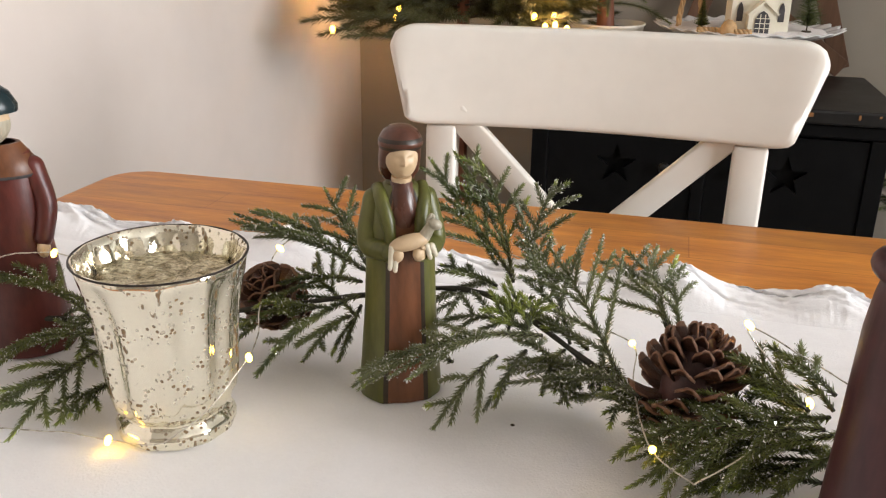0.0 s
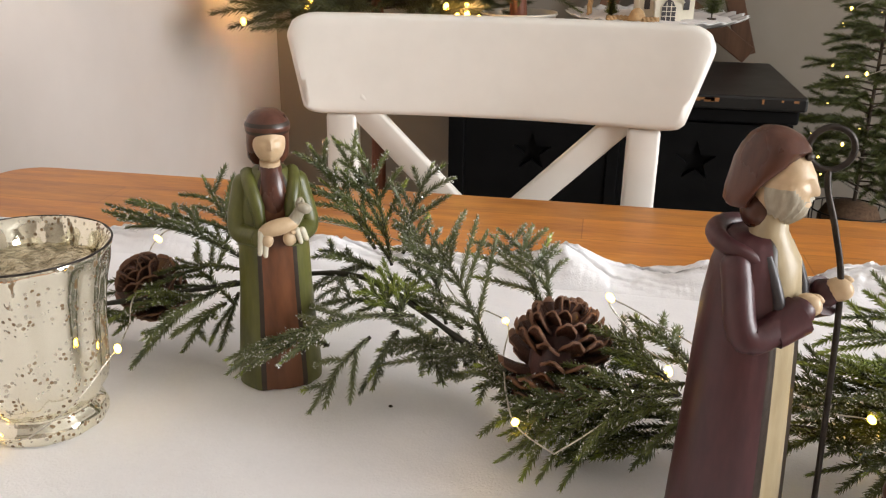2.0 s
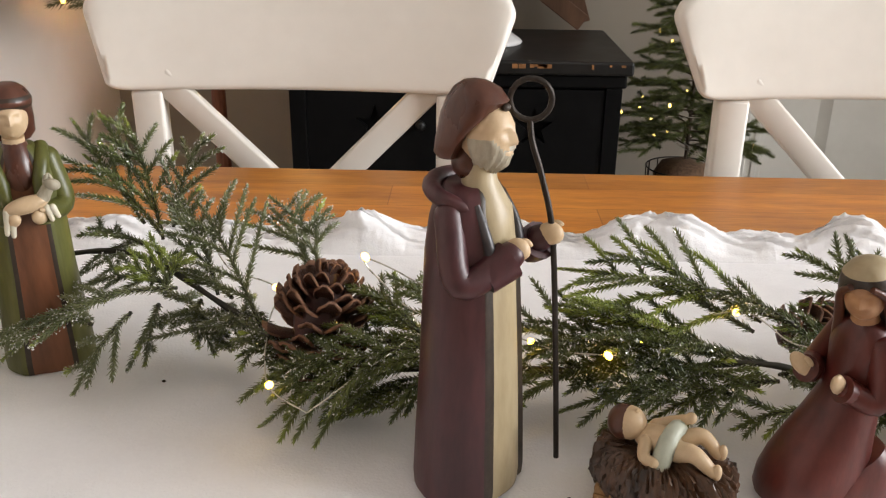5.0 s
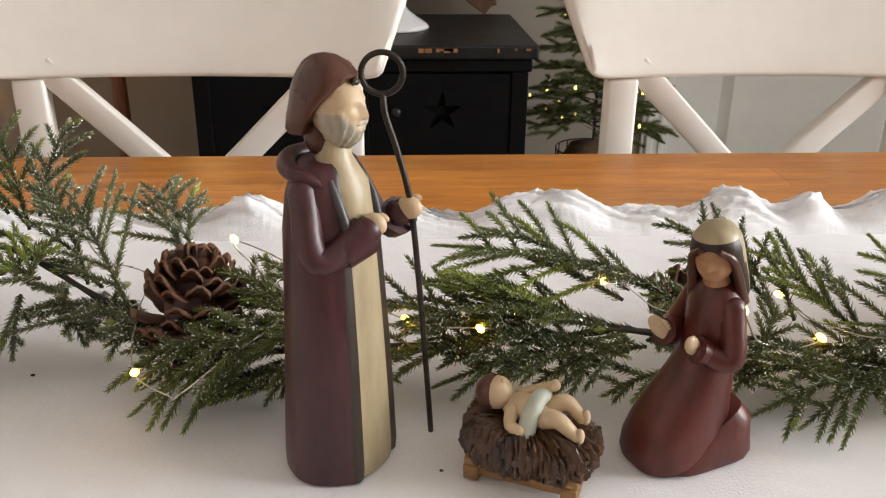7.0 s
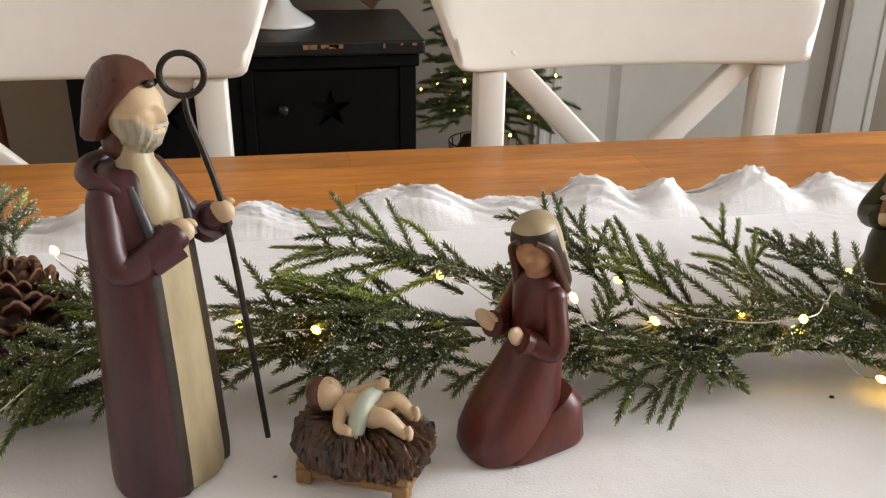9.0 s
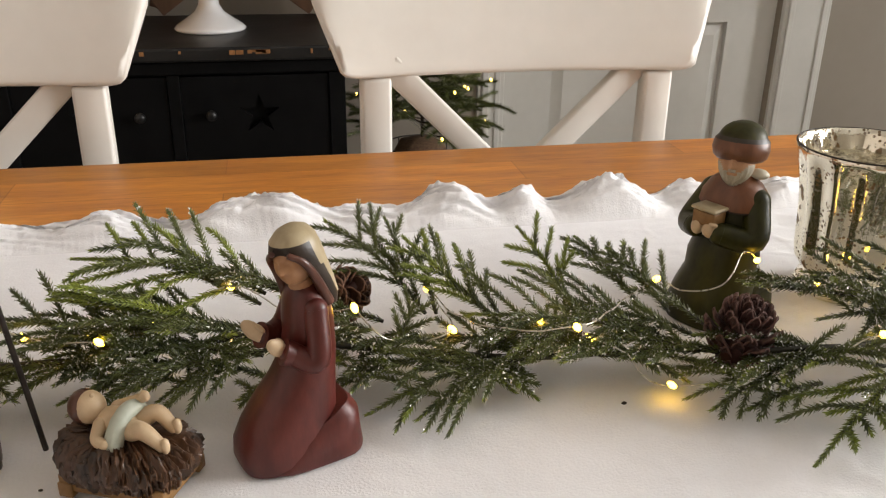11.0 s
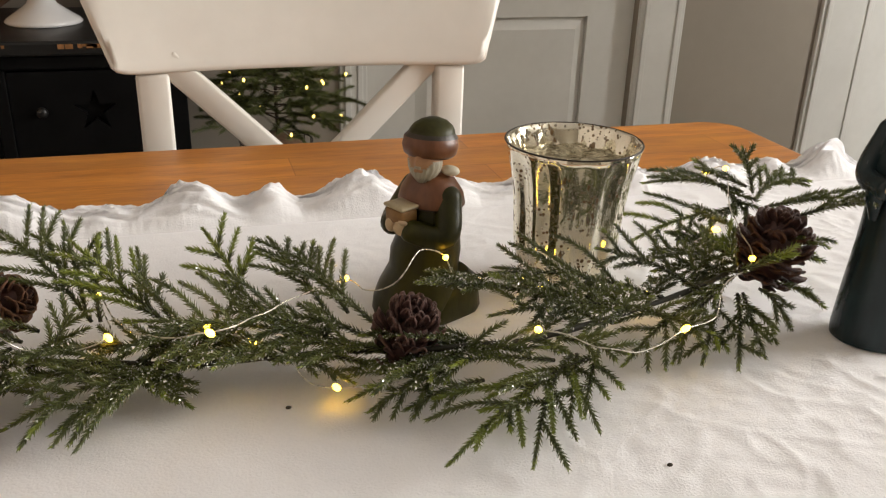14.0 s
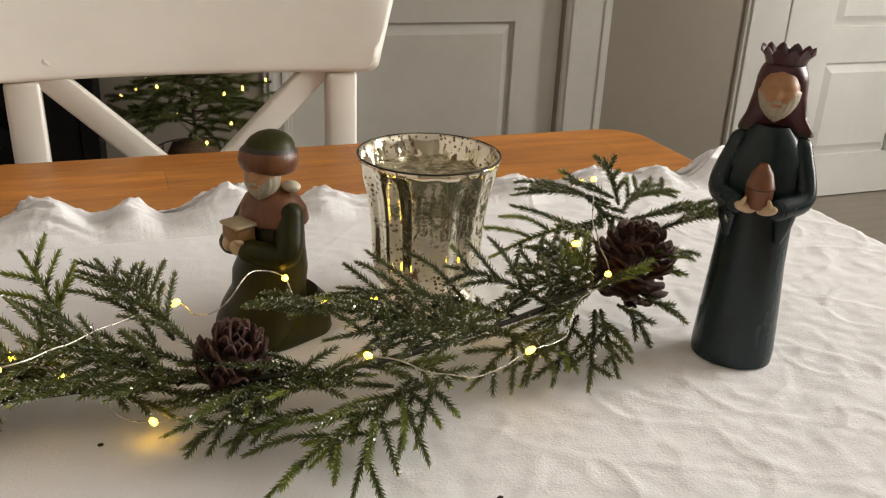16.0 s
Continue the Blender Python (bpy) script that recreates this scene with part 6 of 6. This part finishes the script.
frond((0.230, 0.850, 0.776), (0.187, 0.870, 0.785), 5, NEEDLE_FROST)
frond((0.277, 0.860, 0.782), (0.205, 0.855, 0.757), 7, NEEDLE)
frond((0.281, 0.845, 0.774), (0.236, 0.840, 0.757), 5, NEEDLE)
frond((0.288, 0.870, 0.790), (0.257, 0.890, 0.800), 3, NEEDLE)
frond((0.294, 0.860, 0.775), (0.256, 0.870, 0.790), 4, NEEDLE)

# spray d
frond((0.475, 0.865, 0.802), (0.357, 0.905, 0.814), 9, NEEDLE_NEW)
frond((0.458, 0.870, 0.802), (0.382, 0.910, 0.822), 6, NEEDLE)
frond((0.472, 0.865, 0.804), (0.430, 0.870, 0.819), 4, NEEDLE)
frond((0.455, 0.870, 0.796), (0.408, 0.900, 0.808), 4, NEEDLE)
frond((0.446, 0.865, 0.785), (0.349, 0.875, 0.805), 7, NEEDLE_NEW)
frond((0.460, 0.860, 0.784), (0.332, 0.860, 0.789), 9, NEEDLE)
frond((0.456, 0.855, 0.780), (0.376, 0.875, 0.798), 6, NEEDLE)
frond((0.455, 0.850, 0.776), (0.333, 0.864, 0.766), 9, NEEDLE)
frond((0.453, 0.840, 0.772), (0.354, 0.843, 0.762), 8, NEEDLE)
frond((0.462, 0.845, 0.782), (0.401, 0.845, 0.757), 5, NEEDLE)
frond((0.397, 0.860, 0.778), (0.323, 0.875, 0.796), 6, NEEDLE)
frond((0.357, 0.855, 0.778), (0.311, 0.861, 0.765), 5, NEEDLE)
frond((0.473, 0.830, 0.776), (0.441, 0.839, 0.757), 3, NEEDLE)
frond((0.415, 0.860, 0.784), (0.380, 0.860, 0.780), 3, NEEDLE_NEW)
frond((0.431, 0.850, 0.775), (0.379, 0.852, 0.768), 5, NEEDLE)
frond((0.383, 0.860, 0.779), (0.358, 0.870, 0.789), 3, NEEDLE)

# spray e
frond((0.545, 0.875, 0.780), (0.494, 0.930, 0.818), 6, NEEDLE)
frond((0.534, 0.890, 0.795), (0.517, 0.940, 0.813), 2, NEEDLE)
frond((0.542, 0.880, 0.785), (0.530, 0.935, 0.816), 3, NEEDLE)
frond((0.550, 0.870, 0.782), (0.544, 0.905, 0.809), 3, NEEDLE)
frond((0.594, 0.860, 0.769), (0.537, 0.905, 0.815), 8, NEEDLE_NEW)
frond((0.586, 0.870, 0.779), (0.570, 0.890, 0.803), 3, NEEDLE)
frond((0.630, 0.860, 0.777), (0.607, 0.912, 0.814), 5, NEEDLE_NEW)
frond((0.625, 0.865, 0.778), (0.625, 0.890, 0.803), 2, NEEDLE_NEW)
frond((0.671, 0.860, 0.777), (0.644, 0.913, 0.805), 6, NEEDLE)
frond((0.680, 0.850, 0.782), (0.657, 0.893, 0.805), 5, NEEDLE)
frond((0.597, 0.830, 0.772), (0.505, 0.815, 0.757), 8, NEEDLE)
frond((0.564, 0.835, 0.768), (0.493, 0.843, 0.757), 6, NEEDLE)
frond((0.594, 0.830, 0.772), (0.529, 0.806, 0.757), 5, NEEDLE)
frond((0.677, 0.830, 0.775), (0.564, 0.850, 0.791), 9, NEEDLE)
frond((0.659, 0.825, 0.769), (0.575, 0.838, 0.766), 8, NEEDLE)
frond((0.562, 0.850, 0.778), (0.500, 0.852, 0.775), 6, NEEDLE)
frond((0.631, 0.845, 0.774), (0.574, 0.850, 0.780), 5, NEEDLE)
frond((0.687, 0.830, 0.777), (0.642, 0.850, 0.785), 5, NEEDLE)
frond((0.599, 0.845, 0.774), (0.538, 0.855, 0.777), 6, NEEDLE)
frond((0.507, 0.860, 0.777), (0.489, 0.859, 0.765), 3, NEEDLE_FROST)
frond((0.656, 0.840, 0.775), (0.623, 0.870, 0.787), 4, NEEDLE)

frond((0.520, 0.868, 0.781), (0.466, 0.872, 0.798), 5, NEEDLE)
frond((0.512, 0.862, 0.779), (0.476, 0.880, 0.788), 4, NEEDLE_FROST)

# spray f
frond((0.810, 0.800, 0.765), (0.705, 0.738, 0.757), 6, NEEDLE_NEW)
frond((0.794, 0.800, 0.768), (0.743, 0.727, 0.757), 4, NEEDLE)
frond((0.797, 0.800, 0.768), (0.772, 0.752, 0.757), 2, NEEDLE)
frond((0.810, 0.800, 0.769), (0.783, 0.758, 0.757), 2, NEEDLE)
frond((0.784, 0.800, 0.766), (0.670, 0.801, 0.757), 8, NEEDLE)
frond((0.891, 0.830, 0.781), (0.829, 0.850, 0.807), 5, NEEDLE)
frond((0.841, 0.830, 0.776), (0.715, 0.835, 0.804), 9, NEEDLE)
frond((0.857, 0.820, 0.777), (0.753, 0.820, 0.787), 8, NEEDLE)
frond((0.869, 0.830, 0.778), (0.766, 0.860, 0.793), 7, NEEDLE)
frond((0.885, 0.820, 0.783), (0.826, 0.799, 0.757), 4, NEEDLE)
frond((0.892, 0.820, 0.783), (0.855, 0.795, 0.757), 3, NEEDLE)
frond((0.906, 0.830, 0.775), (0.871, 0.790, 0.757), 3, NEEDLE)
frond((0.917, 0.830, 0.777), (0.888, 0.780, 0.757), 4, NEEDLE)
frond((0.921, 0.830, 0.777), (0.911, 0.788, 0.757), 3, NEEDLE)
frond((0.932, 0.830, 0.779), (0.950, 0.818, 0.757), 3, NEEDLE)
frond((0.947, 0.840, 0.776), (0.978, 0.831, 0.765), 3, NEEDLE)
frond((0.769, 0.810, 0.770), (0.687, 0.812, 0.765), 7, NEEDLE)
frond((0.751, 0.810, 0.773), (0.681, 0.820, 0.784), 6, NEEDLE)
frond((0.781, 0.790, 0.766), (0.732, 0.758, 0.757), 4, NEEDLE_NEW)
frond((0.725, 0.800, 0.769), (0.679, 0.789, 0.757), 4, NEEDLE)
frond((0.740, 0.790, 0.766), (0.697, 0.786, 0.757), 4, NEEDLE)
frond((0.697, 0.815, 0.775), (0.631, 0.830, 0.780), 6, NEEDLE)
frond((0.691, 0.830, 0.784), (0.659, 0.893, 0.804), 4, NEEDLE)
frond((0.665, 0.830, 0.781), (0.608, 0.850, 0.792), 5, NEEDLE)

# spray h
frond((0.920, 0.845, 0.791), (0.887, 0.885, 0.786), 5, NEEDLE)
frond((0.922, 0.840, 0.787), (0.875, 0.860, 0.783), 5, NEEDLE)
frond((0.912, 0.825, 0.795), (0.937, 0.810, 0.810), 4, NEEDLE_NEW)
frond((0.913, 0.830, 0.796), (0.907, 0.840, 0.812), 3, NEEDLE_NEW)
frond((0.971, 0.920, 0.792), (0.879, 0.900, 0.786), 6, NEEDLE_NEW)
frond((0.969, 0.910, 0.811), (0.920, 0.960, 0.804), 6, NEEDLE)
frond((0.971, 0.910, 0.815), (0.948, 0.940, 0.821), 4, NEEDLE)
frond((0.969, 0.900, 0.814), (0.951, 0.895, 0.848), 4, NEEDLE)
frond((0.974, 0.900, 0.814), (1.017, 0.910, 0.817), 4, NEEDLE)
frond((0.973, 0.890, 0.807), (1.024, 0.880, 0.814), 5, NEEDLE)
frond((0.974, 0.860, 0.811), (0.985, 0.800, 0.841), 5, NEEDLE)
frond((0.972, 0.900, 0.808), (1.005, 0.920, 0.820), 3, NEEDLE)
frond((0.977, 0.880, 0.795), (1.005, 0.860, 0.787), 3, NEEDLE)
frond((0.968, 0.910, 0.805), (0.942, 0.900, 0.794), 3, NEEDLE)
frond((0.941, 0.870, 0.799), (0.919, 0.890, 0.808), 4, NEEDLE)
frond((0.929, 0.860, 0.789), (0.901, 0.885, 0.797), 4, NEEDLE)
frond((0.955, 0.920, 0.814), (0.966, 0.890, 0.796), 3, NEEDLE)
frond((0.912, 0.830, 0.789), (0.880, 0.822, 0.775), 4, NEEDLE)

# short filler sprigs close to the stems
fill = random.Random(11)
for x, y, z in ((-0.15, 0.885, 0.775), (-0.06, 0.895, 0.782), (0.02, 0.915, 0.79), (0.16, 0.905, 0.785), (0.20, 0.88, 0.78), (0.26, 0.86, 0.772), (0.30, 0.858, 0.774), (0.36, 0.86, 0.776), (0.41, 0.86, 0.778), (0.46, 0.855, 0.780),
                (0.52, 0.848, 0.774), (0.56, 0.844, 0.77), (0.60, 0.84, 0.766), (0.64, 0.834, 0.768), (0.68, 0.825, 0.770), (0.73, 0.802, 0.776), (0.77, 0.80, 0.780), (0.81, 0.808, 0.780), (0.85, 0.82, 0.780), (0.90, 0.838, 0.782), (0.94, 0.865, 0.79)):
    for k in range(3):
        a = fill.choice((-1, 1)) * fill.uniform(0.5, 1.3) + (math.pi if fill.random() < 0.5 else 0)
        ln = fill.uniform(0.03, 0.055)
        frond((x + fill.uniform(-0.015, 0.015), y, z), (x + ln * math.cos(a), y + 0.75 * ln * math.sin(a), max(0.758, z + fill.uniform(-0.02, 0.018))), 4, NEEDLE_FROST if x < 0.22 and x > 0.1 else NEEDLE)

# ---- the string of lights ----
lights = thing("fairy_lights", pose(0, 0, 0), "thin silver wire string lights with warm bulbs in garland", "string lights")


def light_string(points):
    """points: (x, y, z, lit); a bulb sits where lit is 1."""
    b = bmesh.new()
    rnd = random.Random(3)
    line = smooth_line([p[:3] for p in points], 7)
    line = [p + 0.0012 * noise.noise_vector(p * 60) for p in line]
    tube(b, line, 0.00042, 5)
    part("wire", b, WIRE, lights)
    for x, y, z, lit in points:
        if lit:
            k = bmesh.new()
            ball(k, (0, 0, 0), (0.0018, 0.0018, 0.0030), 0, pose(0, 0, 0, rnd.uniform(40, 120), 0, rnd.uniform(0, 360)), 12)
            o = part("bulb", k, BULB, lights, "glowing warm-white bulb")
            o.location = (x, y, z)


light_string([(-0.26, 0.88, 0.80, 0), (-0.19, 0.862, 0.818, 0), (-0.136, 0.87, 0.827, 1), (-0.09, 0.885, 0.80, 0)])
light_string([(-0.13, 0.79, 0.757, 0), (-0.09, 0.798, 0.757, 0), (-0.058, 0.796, 0.7585, 1), (-0.02, 0.80, 0.765, 0), (0.002, 0.841, 0.793, 1), (-0.01, 0.88, 0.80, 0), (-0.030, 0.93, 0.797, 1), (-0.028, 0.948, 0.814, 1), (0.01, 0.965, 0.835, 0), (0.06, 0.965, 0.83, 0),
              (0.139, 0.95, 0.821, 1), (0.17, 0.925, 0.80, 0), (0.200, 0.907, 0.798, 1), (0.2035, 0.865, 0.792, 0), (0.215, 0.818, 0.789, 1), (0.234, 0.808, 0.780, 0)])
light_string([(0.234, 0.808, 0.780, 0), (0.259, 0.82, 0.796, 0), (0.286, 0.862, 0.80, 1), (0.272, 0.87, 0.81, 0), (0.255, 0.873, 0.832, 1), (0.30, 0.87, 0.81, 0), (0.34, 0.855, 0.795, 1), (0.377, 0.845, 0.794, 1), (0.40, 0.878, 0.785, 1), (0.441, 0.86, 0.812, 1), (0.47, 0.85, 0.80, 0), (0.501, 0.826, 0.812, 1)])
light_string([(0.501, 0.826, 0.812, 1), (0.513, 0.835, 0.792, 0), (0.529, 0.84, 0.783, 0), (0.555, 0.849, 0.783, 1), (0.548, 0.888, 0.789, 1), (0.558, 0.865, 0.785, 0), (0.573, 0.828, 0.793, 0), (0.605, 0.796, 0.808, 1), (0.632, 0.82, 0.803, 0), (0.66, 0.85, 0.798, 0), (0.683, 0.877, 0.79, 1), (0.692, 0.86, 0.79, 0),
              (0.703, 0.838, 0.803, 0), (0.722, 0.853, 0.815, 0), (0.742, 0.87, 0.801, 1), (0.748, 0.862, 0.784, 0), (0.763, 0.87, 0.784, 1), (0.798, 0.89, 0.772, 1), (0.869, 0.855, 0.770, 1), (0.90, 0.87, 0.79, 0), (0.923, 0.87, 0.803, 1)])
light_string([(0.604, 0.85, 0.784, 1), (0.626, 0.83, 0.782, 1), (0.643, 0.822, 0.776, 0), (0.650, 0.812, 0.766, 0), (0.666, 0.81, 0.7605, 1), (0.70, 0.792, 0.772, 0), (0.740, 0.785, 0.785, 0), (0.767, 0.787, 0.794, 1), (0.80, 0.776, 0.785, 0), (0.825, 0.776, 0.780, 0), (0.855, 0.788, 0.783, 1), (0.882, 0.80, 0.781, 0), (0.900, 0.82, 0.79, 0),
              (0.923, 0.83, 0.80, 1), (0.94, 0.88, 0.81, 0), (0.966, 0.93, 0.822, 1), (0.988, 0.985, 0.80, 1)])


# ---- crumbs on the cloth ----
for x, y, s in ((0.14, 0.881, 1.0), (0.355, 0.79, 0.8), (0.641, 0.812, 1.2), (0.811, 0.72, 1.2), (0.79, 0.778, 0.6)):
    b = bmesh.new()
    ball(b, (0, 0, 0), (0.0013 * s, 0.0009 * s, 0.0007 * s), seg=8)
    ob = tagged(put("crumb", b, SPECK), "tiny dark crumb lying on the white runner", "crumb", "crumbs")
    ob.location = (x, y, cloth_height(x, y) + 0.0005)
